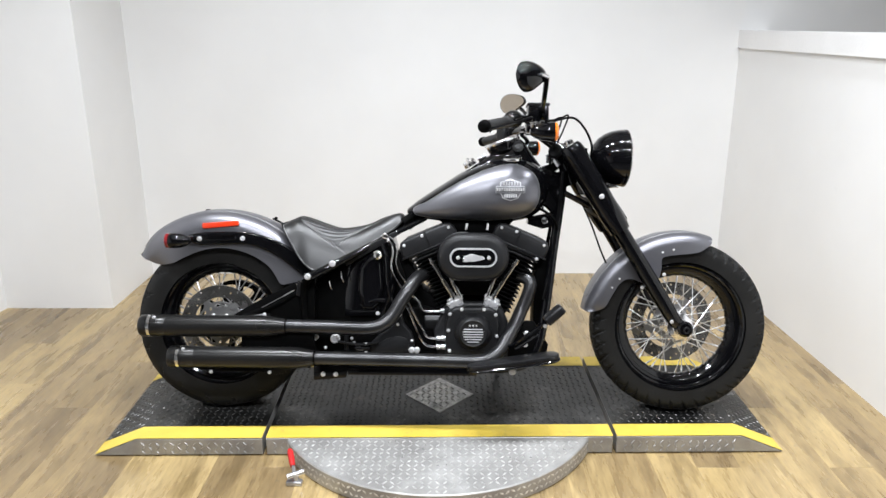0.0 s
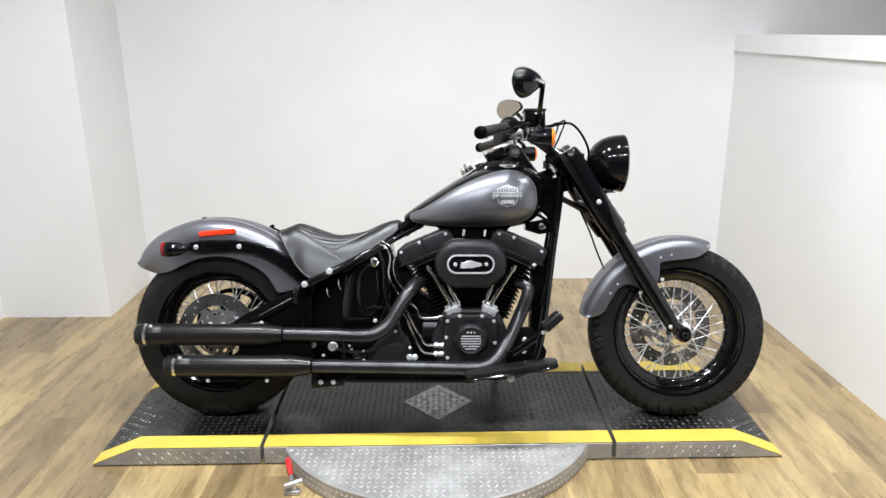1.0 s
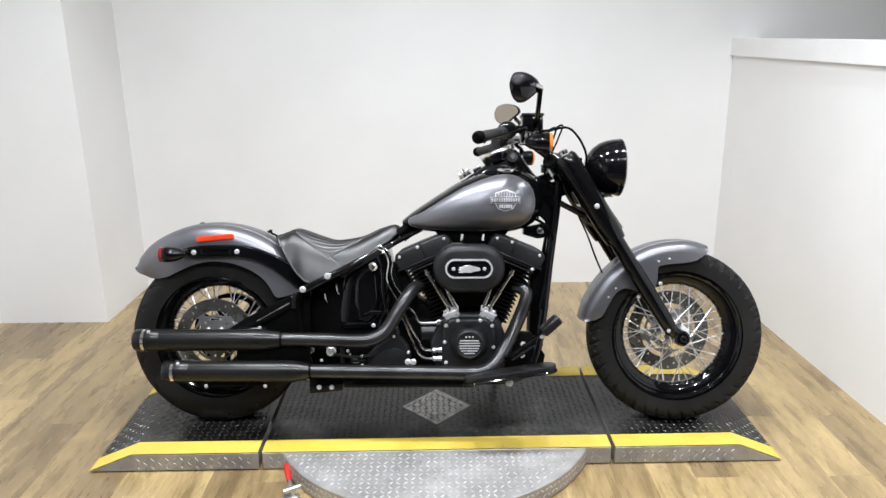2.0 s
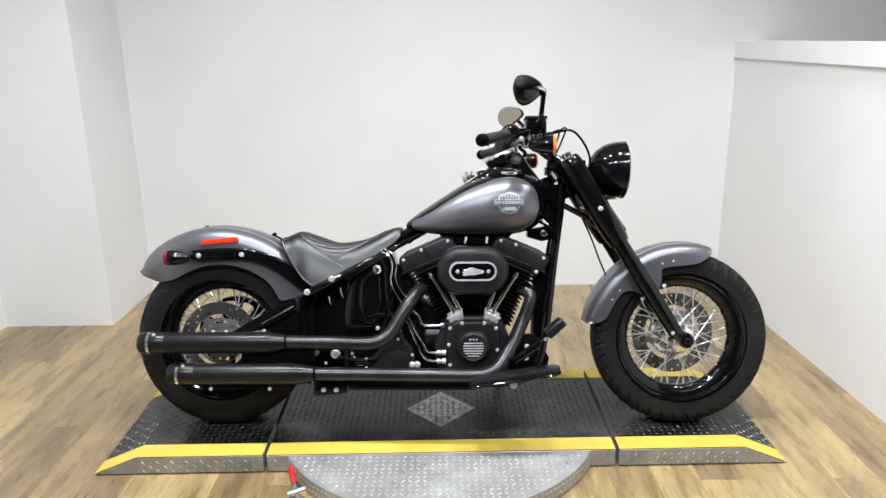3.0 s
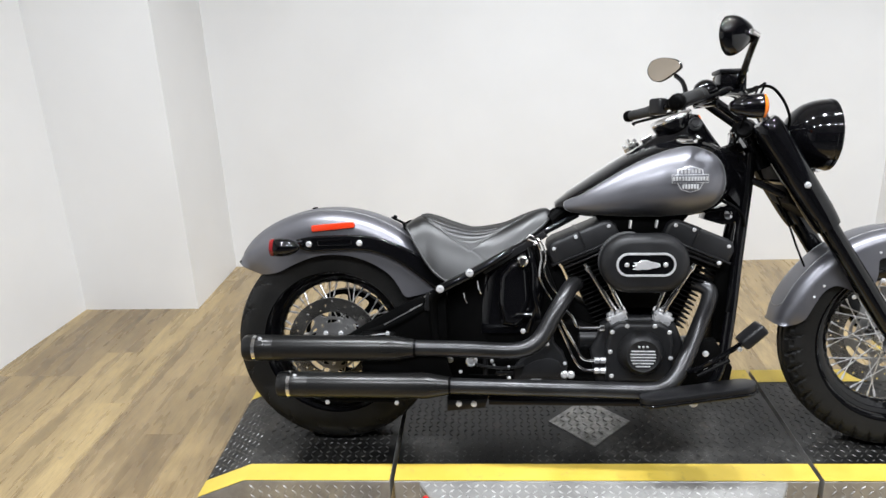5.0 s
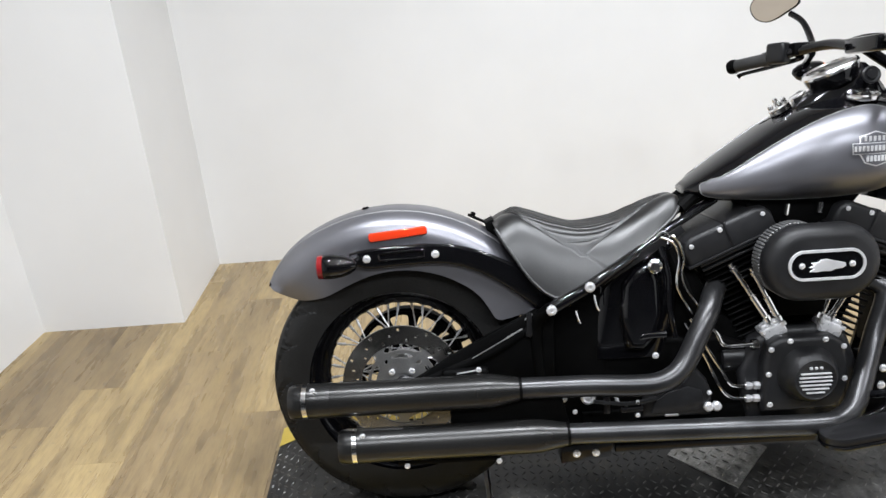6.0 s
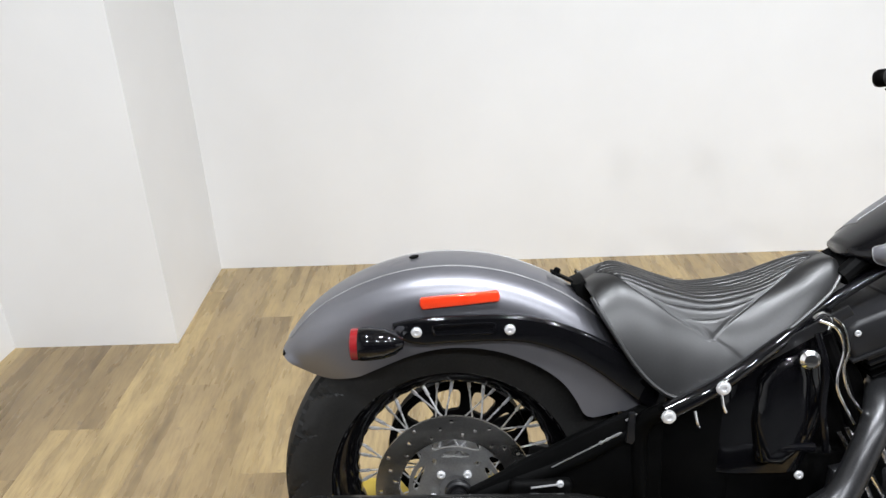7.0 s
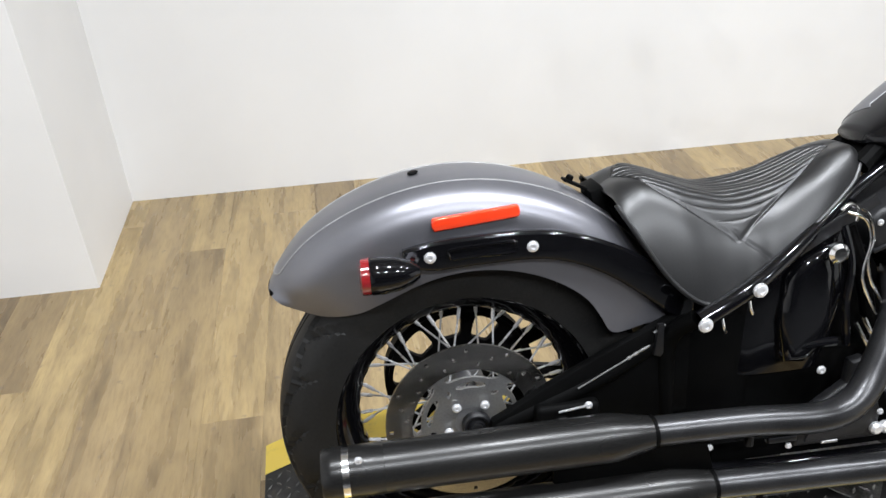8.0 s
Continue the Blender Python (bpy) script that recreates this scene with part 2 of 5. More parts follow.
def smooth_path(points, n=6, closed=False):
    """Catmull-Rom through the points."""
    ps = [Vector(p) for p in points]
    k = len(ps)
    out = []
    for i in range(k if closed else k - 1):
        if closed:
            a, b, c, d = ps[i - 1], ps[i], ps[(i + 1) % k], ps[(i + 2) % k]
        else:
            a, b, c, d = ps[max(i - 1, 0)], ps[i], ps[i + 1], ps[min(i + 2, k - 1)]
        for j in range(n):
            t = j / n
            out.append(0.5 * ((2 * b) + (c - a) * t + (2 * a - 5 * b + 4 * c - d) * t * t + (3 * b - a - 3 * c + d) * t ** 3))
    if not closed:
        out.append(ps[-1])
    return out


def tube(points, r, sides=12, n=6, cap=True):
    """A round bar along a smooth path; r is one radius, or one for each point given."""
    path = smooth_path(points, n) if n > 1 else [Vector(p) for p in points]
    if isinstance(r, (int, float)):
        radii = [r] * len(path)
    else:
        radii = np.interp(np.linspace(0, len(r) - 1, len(path)), range(len(r)), r)
    bm = bmesh.new()
    side = None
    rings = []
    for i, p in enumerate(path):
        d = (path[min(i + 1, len(path) - 1)] - path[max(i - 1, 0)]).normalized()
        if side is None:
            side = d.orthogonal().normalized()
        side = (side - d * side.dot(d)).normalized()
        up = d.cross(side)
        rings.append([bm.verts.new(p + float(radii[i]) * (side * math.cos(a) + up * math.sin(a))) for a in (2 * math.pi * k / sides for k in range(sides))])
    for a, b in zip(rings, rings[1:]):
        for k in range(sides):
            bm.faces.new((a[k], a[(k + 1) % sides], b[(k + 1) % sides], b[k]))
    if cap:
        bm.faces.new(rings[0][::-1])
        bm.faces.new(rings[-1])
    return bm


def lathe(profile, origin, axis, sides=32, close=False):
    """Turns (along, radius) rows about an axis through origin."""
    o, ax = Vector(origin), Vector(axis).normalized()
    u = ax.orthogonal().normalized()
    w = ax.cross(u)
    bm = bmesh.new()
    rings = []
    for s, r in profile:
        if r < 1e-6:
            rings.append([bm.verts.new(o + ax * s)])
        else:
            rings.append([bm.verts.new(o + ax * s + r * (u * math.cos(a) + w * math.sin(a))) for a in (2 * math.pi * k / sides for k in range(sides))])
    pairs = list(zip(rings, rings[1:])) + ([(rings[-1], rings[0])] if close else [])
    for a, b in pairs:
        for k in range(sides):
            q = (k + 1) % sides
            if len(a) == 1 and len(b) > 1:
                bm.faces.new((a[0], b[q], b[k]))
            elif len(b) == 1 and len(a) > 1:
                bm.faces.new((a[k], a[q], b[0]))
            elif len(a) > 1:
                bm.faces.new((a[k], a[q], b[q], b[k]))
    return bm


def slab(outline, y0, y1, bev=0.0, seg=2):
    """A plate with an outline in x, z and thickness from y0 to y1."""
    bm = bmesh.new()
    vs = [bm.verts.new((x, y0, z)) for x, z in outline]
    f = bm.faces.new(vs)
    ext = bmesh.ops.extrude_face_region(bm, geom=[f])
    bmesh.ops.translate(bm, vec=(0, y1 - y0, 0), verts=[g for g in ext["geom"] if isinstance(g, bmesh.types.BMVert)])
    if bev:
        es = [e for e in bm.edges if abs(e.verts[0].co.y - e.verts[1].co.y) < 1e-6 and len(e.link_faces) == 2]
        bmesh.ops.bevel(bm, geom=es, offset=bev, segments=seg, affect="EDGES", profile=0.5)
    return bm


def grid(rows, closed_v=False, closed_u=False):
    bm = bmesh.new()
    vs = [[bm.verts.new(p) for p in row] for row in rows]
    nu, nv = len(vs), len(vs[0])
    for i in range(nu if closed_u else nu - 1):
        for j in range(nv if closed_v else nv - 1):
            a, b = vs[i], vs[(i + 1) % nu]
            bm.faces.new((a[j], a[(j + 1) % nv], b[(j + 1) % nv], b[j]))
    return bm, vs


def solid(bm, thick):
    bmesh.ops.recalc_face_normals(bm, faces=bm.faces)
    bmesh.ops.solidify(bm, geom=bm.faces[:], thickness=thick)
    return bm


def curve(xs, ys):
    """A smooth function through the given rows."""
    pts = smooth_path([(x, y, 0) for x, y in zip(xs, ys)], 8)
    px, py = [p.x for p in pts], [p.y for p in pts]
    return lambda x: float(np.interp(x, px, py))


def bolt_mesh(r=0.009, h=0.007):
    return lathe([(0, r * 1.25), (h * 0.3, r * 1.25), (h * 0.35, r), (h * 0.85, r), (h, r * 0.8), (h, r * 0.45), (h * 0.6, r * 0.4), (h * 0.6, 0)], (0, 0, 0), (0, -1, 0), 14)


def wall_plate(name, x0, x1, y0, y1, z0, z1, mat, label, category="wall"):
    return tagged(part(name, box(x0, x1, y0, y1, z0, z1), mat), label, category, kind="structure")


# ---- the room ----
BACK, LEFT, COL_X, COL_Y = 1.632, -2.252, -1.698, 1.076
FAR = -6.0
wall_plate("wall_north", -2.3, 4.4, BACK, BACK + 0.12, 0, CEIL, M_WALL, "plain white painted back wall behind the motorcycle")
wall_plate("wall_column", LEFT - 0.1, COL_X, COL_Y, BACK, 0, CEIL, M_WALL, "white painted boxed-in wall column standing on the floor")
bm = bmesh.new()
quad = [(LEFT, COL_Y + 0.05), (LEFT - 0.12, COL_Y + 0.05), (LEFT - 0.72, FAR), (LEFT - 0.6, FAR)]
lo = [bm.verts.new((x, y, 0)) for x, y in quad]
hi = [bm.verts.new((x, y, CEIL)) for x, y in quad]
bm.faces.new(lo)
bm.faces.new(hi[::-1])
for i in range(4):
    bm.faces.new((lo[i], lo[(i + 1) % 4], hi[(i + 1) % 4], hi[i]))
tagged(part("wall_west", bm, M_WALL), "white painted side wall running towards the viewer", "wall", kind="structure")


RX0, RX1 = 1.642, 1.79


def partition(name, dx, w, z0, z1, rise, mat, label, category):
    """Upright slab along the partition; its top climbs slowly towards the front."""
    bm = bmesh.new()
    lo, hi = [], []
    for x, y, up in ((RX0 + dx, BACK, 0), (RX0 + dx + w, BACK, 0), (RX1 + dx + w, -2.2, rise), (RX1 + dx, -2.2, rise)):
        lo.append(bm.verts.new((x, y, z0 + (up if z0 > 0 else 0))))
        hi.append(bm.verts.new((x, y, z1 + up)))
    bm.faces.new(lo[::-1])
    bm.faces.new(hi)
    for i in range(4):
        bm.faces.new((lo[i], lo[(i + 1) % 4], hi[(i + 1) % 4], hi[i]))
    return tagged(part(name, bm, mat), label, category, kind="structure")


partition("wall_east", 0, 0.12, 0, 1.295, 0.01, M_WALL, "white painted half-height partition wall", "wall")
partition("trim", -0.014, 0.15, 1.295, 1.385, 0.01, M_TRIM, "white wooden cap board along the partition wall", "trim")
# unseen closing walls, coloured dark so that black parts reflect little
wall_plate("wall_east_far", 4.3, 4.42, FAR, BACK, 0, CEIL, M_UNSEEN_DARK, "unseen dark grey side wall, added to darken reflections")
wall_plate("wall_south", -3.0, 4.42, FAR - 0.12, FAR, 0, CEIL, M_UNSEEN_DARK, "unseen dark grey wall behind the viewer, added to darken reflections")
tagged(part("ceiling", box(-3.0, 4.42, FAR, BACK + 0.12, CEIL, CEIL + 0.1), M_CEIL), "pale matt painted ceiling with round spot lamps", "ceiling", kind="structure")

for lx, ly in LAMPS:
    spot = thing("ceiling_lamp", "round white recessed ceiling spot lamp, switched on", "ceiling lamp", Matrix.Translation((lx, ly, CEIL)), "spot lamps in the ceiling")
    part("trim_ring", lathe([(0, 0.085), (-0.006, 0.1), (-0.012, 0.115), (-0.012, 0.118), (0, 0.118)], (0, 0, 0), (0, 0, 1), 32), M_TRIM, spot)
    part("diffuser", lathe([(-0.004, 0.0), (-0.004, 0.084), (-0.001, 0.084)], (0, 0, 0), (0, 0, 1), 24), M_GLOW, spot)

# ---- the lift: three deck sections, a turntable disc, a locking lever ----
DECK, GAP, Y_F, Y_B = 0.065, 0.604, -0.29, 0.338
TIP, KNEE = 1.19, 1.04
LIFT = Matrix.Translation((0.02, 0, 0)) @ Matrix.Rotation(radians(0.65), 4, "Z")


def tread(xs, ys, z, pick, size=0.011, fat=0.3):
    """Raised lozenges of a tread plate, turned by turns, on a level sheet."""
    verts, faces = [], []
    for i, x in enumerate(xs):
        for j, y in enumerate(ys):
            if not pick(x, y):
                continue
            a = radians(45 if (i + j) % 2 else -45)
            c, s = math.cos(a), math.sin(a)
            k = len(verts)
            for u, v, h in ((-size, 0, 0), (0, -size * fat, 0), (size, 0, 0), (0, size * fat, 0), (-size * 0.45, 0, 0.003), (size * 0.45, 0, 0.003)):
                verts.append((x + u * c - v * s, y + u * s + v * c, z + h))
            faces += [(k, k + 1, k + 4), (k + 1, k + 5, k + 4), (k + 1, k + 2, k + 5), (k + 2, k + 3, k + 5), (k + 3, k + 4, k + 5), (k + 3, k, k + 4)]
    me = bpy.data.meshes.new("tread")
    me.from_pydata(verts, [], faces)
    return me


def upright(me):
    """Turns a level sheet mesh to face the viewer, -y."""
    me.transform(Matrix.Rotation(radians(90), 4, "X"))
    return me


def stripe(x0, x1, y0, y1, ramp_end, name, parent):
    """Painted stripe on the deck; at a ramp it follows the slope down."""
    bm = bmesh.new()
    xs = [(x0, DECK), (x1, DECK)]
    if ramp_end < 0:
        xs = [(-TIP, 0.004)] + xs
    if ramp_end > 0:
        xs = xs + [(TIP, 0.004)]
    lo = [bm.verts.new((x, y0, z + 0.004)) for x, z in xs]
    hi = [bm.verts.new((x, y1, z + 0.004)) for x, z in xs]
    for i in range(len(xs) - 1):
        bm.faces.new((lo[i], lo[i + 1], hi[i + 1], hi[i]))
    return part(name, bm, M_YELLOW, parent, "worn yellow safety stripe")


def deck_section(x0, x1, end, label):
    """A hollow-looking deck section; end -1 or 1 gives its ramp."""
    ob = thing("lift_deck", label, "motorcycle lift", LIFT, group="deck sections of the lift")
    if end < 0:
        out = [(-TIP, 0.004), (x1, 0.004), (x1, DECK), (x0, DECK)]
    elif end > 0:
        out = [(x0, 0.004), (TIP, 0.004), (x1, DECK), (x0, DECK)]
    else:
        out = [(x0, 0.004), (x1, 0.004), (x1, DECK), (x0, DECK)]
    part("frame", slab([(x, z) for x, z in out], Y_F, Y_B, 0.0015, 1), M_PLATE, ob, "bare steel tread plate sides")
    bm = bmesh.new()
    top = [(x0 + 0.0005, DECK), (x1 - 0.0005, DECK)]
    if end < 0:
        top = [(-TIP, 0.004)] + [(x0, DECK), (x1 - 0.0005, DECK)]
    if end > 0:
        top = [(x0 + 0.0005, DECK), (x1, DECK), (TIP, 0.004)]
    lo = [bm.verts.new((x, Y_F + 0.006, z + 0.002)) for x, z in top]
    hi = [bm.verts.new((x, Y_B - 0.006, z + 0.002)) for x, z in top]
    for i in range(len(top) - 1):
        bm.faces.new((lo[i], lo[i + 1], hi[i + 1], hi[i]))
    part("deck_plate", bm, M_DECK, ob, "black non-slip deck, worn and dusty")
    xs = np.arange(x0 + 0.02, x1 - 0.01, 0.0225)
    ys = np.arange(Y_F + 0.097, Y_B - 0.1, 0.0225)
    part("tread_pattern", tread(xs, ys, DECK + 0.001, lambda x, y: abs(x) / 0.137 + abs(y - 0.012) / 0.143 > 1.1), M_WORN, ob)["kind"] = "stuff"
    if end:
        slope = tread(np.arange(0.014, 0.15, 0.0225), ys, 0.001, lambda x, y: True)
        slope.transform(Matrix.Translation((x0 if end < 0 else x1, 0, DECK)) @ Matrix.Rotation(radians(22.1 * end), 4, "Y") @ Matrix.Diagonal((end, 1, 1, 1)))
        part("ramp_tread", slope, M_WORN, ob)["kind"] = "stuff"
    stripe(x0, x1, Y_F, Y_F + 0.078, end, "yellow_stripe", ob)
    stripe(x0, x1, Y_B - 0.085, Y_B, end, "yellow_stripe", ob)
    me = upright(tread(np.arange(x0 + (0.03 if end >= 0 else 0.02), x1 - 0.02, 0.025), np.arange(0.013, 0.06, 0.0165), 0, lambda x, y: True, 0.01, 0.2))
    me.transform(Matrix.Translation((0, Y_F, 0)))
    part("side_tread", me, M_PLATE, ob)["kind"] = "stuff"
    return ob


deck_section(-KNEE, -GAP - 0.007, -1, "black ramp section of a lift with yellow edge stripes")
mid = deck_section(-GAP + 0.007, GAP - 0.007, 0, "black centre section of a lift with yellow edge stripes")
deck_section(GAP + 0.007, KNEE, 1, "black ramp section of a lift with yellow edge stripes")
bm = bmesh.new()
lo = [bm.verts.new(p) for p in ((-0.132, 0.012, DECK), (0, -0.126, DECK), (0.132, 0.012, DECK), (0, 0.15, DECK))]
hi = [bm.verts.new((v.co.x * 0.985, 0.012 + (v.co.y - 0.012) * 0.985, DECK + 0.005)) for v in lo]
bm.faces.new(hi)
for i in range(4):
    bm.faces.new((lo[i], lo[(i + 1) % 4], hi[(i + 1) % 4], hi[i]))
part("diamond_plate", bm, M_LOZENGE, mid, "bare steel diamond-shaped plate in the deck", 20)

bits = tread(np.arange(-0.13, 0.131, 0.0225), np.arange(-0.122, 0.15, 0.0225), DECK + 0.005, lambda x, y: abs(x) / 0.132 + abs(y - 0.012) / 0.138 < 0.86)
part("plate_tread", bits, M_LOZENGE, mid)["kind"] = "stuff"

turn = thing("turntable_disc", "round bare steel tread plate turntable under the lift", "turntable", Matrix.Translation((0.014, -0.026, 0)))
DISC_R = 0.582
part("disc_rim", lathe([(0.004, 0), (0.004, DISC_R), (0.058, DISC_R), (0.062, DISC_R - 0.004), (0.062, 0)], (0, 0, 0), (0, 0, 1), 96), M_PLATE, turn, sharp=25)
pitch = 0.0235
xs = np.arange(-0.56, 0.57, pitch)
part("disc_tread", tread(xs, np.arange(-0.566, -0.25, pitch), 0.062, lambda x, y: math.hypot(x, y) < DISC_R - 0.015 and y < -0.27, 0.0105, 0.28), M_CREST, turn)["kind"] = "stuff"
verts, faces = [], []
for i in range(72):
    for row in (0.02, 0.042):
        a = radians(200 + i * 140 / 72 + (1 if row > 0.03 else 0))
        c, s = math.cos(a), math.sin(a)
        tx, ty, k, g = -s, c, len(verts), (1 if i % 2 else -1)
        for u, v, h in ((-0.008, -0.006 * g, 0), (0.003, -0.003 * g, 0), (0.008, 0.006 * g, 0), (-0.003, 0.003 * g, 0), (0, 0, 0.0016)):
            verts.append((c * (DISC_R + h) + tx * u, s * (DISC_R + h) + ty * u, row + v))
        faces += [(k, k + 1, k + 4), (k + 1, k + 2, k + 4), (k + 2, k + 3, k + 4), (k + 3, k, k + 4)]
me = bpy.data.meshes.new("rim_tread")
me.from_pydata(verts, [], faces)
part("rim_tread", me, M_CREST, turn)["kind"] = "stuff"

lever = thing("locking_lever", "steel toggle lever with a red vinyl grip on the floor", "lever", pose(-0.452, -0.414, 0))
part("foot", box(-0.02, 0.032, -0.062, -0.036, 0, 0.014, 0.004), M_ALU, lever)
part("post", tube([(0.012, -0.047, 0.012), (0.01, -0.047, 0.04)], 0.009, 10, 1), M_ALU, lever)
part("cross_bar", tube([(-0.016, -0.058, 0.034), (0.036, -0.036, 0.04)], 0.0085, 10, 1), M_ALU, lever)
part("arm", tube([(0.006, -0.045, 0.043), (-0.004, -0.012, 0.05), (-0.016, 0.02, 0.056)], 0.006, 8, 4), M_ALU, lever)
part("grip", tube([(-0.002, -0.022, 0.048), (-0.012, 0.01, 0.054), (-0.022, 0.04, 0.06), (-0.026, 0.052, 0.062)], [0.008, 0.0105, 0.0105, 0.008], 12, 5), M_REDPAINT, lever, "red vinyl grip")

wire = thing("cable", "thin black cable lying on the floor behind the lift", "cable")
part("wire", tube([(0.61, 0.345, 0.067), (0.58, 0.38, 0.02), (0.5, 0.42, 0.005), (0.42, 0.5, 0.004), (0.2, 0.6, 0.004)], 0.0032, 6, 6), M_DARK, wire)

# ---- the motorcycle: x forward from the rear axle, y to its left, z up from the deck in its own plane ----
BIKE = Matrix.Translation((-0.764, -0.045, DECK + 0.01)) @ Matrix.Rotation(radians(-1.25), 4, "Z") @ Matrix.Rotation(radians(-12.5), 4, "X") @ Matrix.Scale(1.02, 4)
bike = thing("motorcycle", "charcoal and black cruiser motorcycle leaning on its side stand", "motorcycle", BIKE)
AXZ = 0.297
AXR, AXF = Vector((-0.007, 0, AXZ)), Vector((1.617, 0, AXZ))
ARC_R, ARC_F = Vector((-0.004, 0, 0.305)), Vector((1.617, 0, 0.306))  # centres of the fenders' curves
BOLT, SMALL_BOLT = finish(bolt_mesh(0.0072, 0.006)), finish(bolt_mesh(0.0052, 0.0045))
for me in (BOLT, SMALL_BOLT):
    me.materials.append(M_ZINC)


def bolt(x, y, z, parent, small=False, name="bolt"):
    ob = part(name, SMALL_BOLT if small else BOLT, M_CHROME, parent)
    ob.location = (x, y, z)
    return ob


def tyre(radius, half, bead, sides, groove):
    """Tyre with a moulded tread: ring of cross-sections with sunk grooves."""
    prof = []
    n = 46
    for k in range(n + 1):
        a = -1 + 2 * k / n
        prof.append((half * math.sin(a * 1.5) / math.sin(1.5) * (1 - 0.12 * max(0, abs(a) - 0.75) * 4), radius - (radius - bead) * abs(a) ** 3.1))
    rows = []
    for i in range(sides):
        th = 2 * math.pi * i / sides
        row = []
        for k, (y, r) in enumerate(prof):
            a = -1 + 2 * k / n
            sunk = groove(i, a)
            rr = r - (0.01 if sunk else 0)
            row.append((rr * math.cos(th), y, rr * math.sin(th)))
        rows.append(row)
    bm, _ = grid(rows, False, True)
    return bm


def front_groove(i, a):
    if abs(a) > 0.9:
        return False
    s = (i + int(abs(a) * 9)) % 9
    return (s < 2 and 0.34 < abs(a) < 0.86) or (s in (4, 5, 6) and 0.56 < abs(a) < 0.63) or 0.12 < abs(a) < 0.18


def rear_groove(i, a):
    if abs(a) > 0.9:
        return False
    wave = 0.4 + 0.2 * abs((i % 40) / 20 - 1)
    slash = (i + int(abs(a) * 34)) % 20
    return abs(abs(a) - wave) < 0.034 or (slash < 3 and wave < abs(a) < 0.8) or 0.07 < abs(a) < 0.12


def rim(half, depth):
    """Black stepped drop-centre rim, a closed ring with a boss at every spoke."""
    prof = [(-half, 0.212), (-half, 0.22), (-half + 0.005, 0.223), (-half + 0.012, 0.214), (-half * 0.55, 0.206), (-half * 0.38, 0.18), (half * 0.38, 0.18), (half * 0.55, 0.206),
            (half - 0.012, 0.214), (half - 0.005, 0.223), (half, 0.22), (half, 0.212), (half - 0.004, 0.2085), (half - 0.008, 0.2085), (half - 0.011, 0.2045), (half - 0.017, 0.203),
            (half * 0.66, 0.196), (half * 0.6, 0.1895), (half * 0.52, 0.1885), (half * 0.4, 0.177), (half * 0.28, 0.17), (half * 0.12, 0.1675), (-half * 0.12, 0.1675), (-half * 0.28, 0.17), (-half * 0.4, 0.177), (-half * 0.52, 0.1885), (-half * 0.6, 0.1895), (-half * 0.66, 0.196),
            (-half + 0.017, 0.203), (-half + 0.011, 0.2045), (-half + 0.008, 0.2085), (-half + 0.004, 0.2085)]
    prof = [(y, 0.178 + (r - 0.1675) * depth) for y, r in prof]
    rows = []
    n = 240
    for i in range(n):
        a = 2 * math.pi * i / n
        boss = 0.0017 * (0.5 + 0.5 * math.cos(a * 40))
        rows.append([((r - (boss if r < 0.184 else 0)) * math.cos(a), y, (r - (boss if r < 0.184 else 0)) * math.sin(a)) for y, r in prof])
    bm, _ = grid(rows, True, True)
    return bm


def brake_disc(outer, inner, y, holes=True):
    """Drilled disc ring: cells left open through its thickness."""
    bm = bmesh.new()
    n, radii = 144, np.linspace(inner, outer, 8)
    faces = []
    vs = [[bm.verts.new((r * math.cos(2 * math.pi * i / n), y, r * math.sin(2 * math.pi * i / n))) for r in radii] for i in range(n)]
    for i in range(n):
        for j in range(7):
            if holes and ((i % 12 == 0 and j == 5) or (i % 12 == 4 and j == 3) or (i % 12 == 8 and j == 1)):
                continue
            bm.faces.new((vs[i][j], vs[i][j + 1], vs[(i + 1) % n][j + 1], vs[(i + 1) % n][j]))
    return solid(bm, 0.006)


def disc_carrier(y, r_in, r_out, arms=5):
    """Steel carrier: long curved slots, a round hole by each arm, open windows at the ring."""
    bm = bmesh.new()
    n, m = 400, 50
    radii = np.linspace(r_in, r_out, m + 1)
    step = n // arms

    def open_at(i, j):
        u, v = ((i + 0.5 * j) % step) / step, (j + 0.5) / m
        w = abs(u - 0.4) / 0.3
        slot = w < 1 and abs(v - 0.58) < 0.075 * (1 - w ** 6)
        hole = math.hypot((u - 0.86) * 1.3, v - 0.52) < 0.075
        w = abs(u - 0.47) / 0.41
        window = w < 1 and abs(v - 0.86) < 0.11 * (1 - w ** 8)
        return slot or hole or window

    vs = [[bm.verts.new((r * math.cos(2 * math.pi * i / n), y, r * math.sin(2 * math.pi * i / n))) for r in radii] for i in range(n)]
    for i in range(n):
        for j in range(m):
            if not open_at(i, j):
                bm.faces.new((vs[i][j], vs[i][j + 1], vs[(i + 1) % n][j + 1], vs[(i + 1) % n][j]))
    bmesh.ops.delete(bm, geom=[v for v in bm.verts if not v.link_faces], context="VERTS")
    return solid(bm, 0.006)


SPOKE = {}


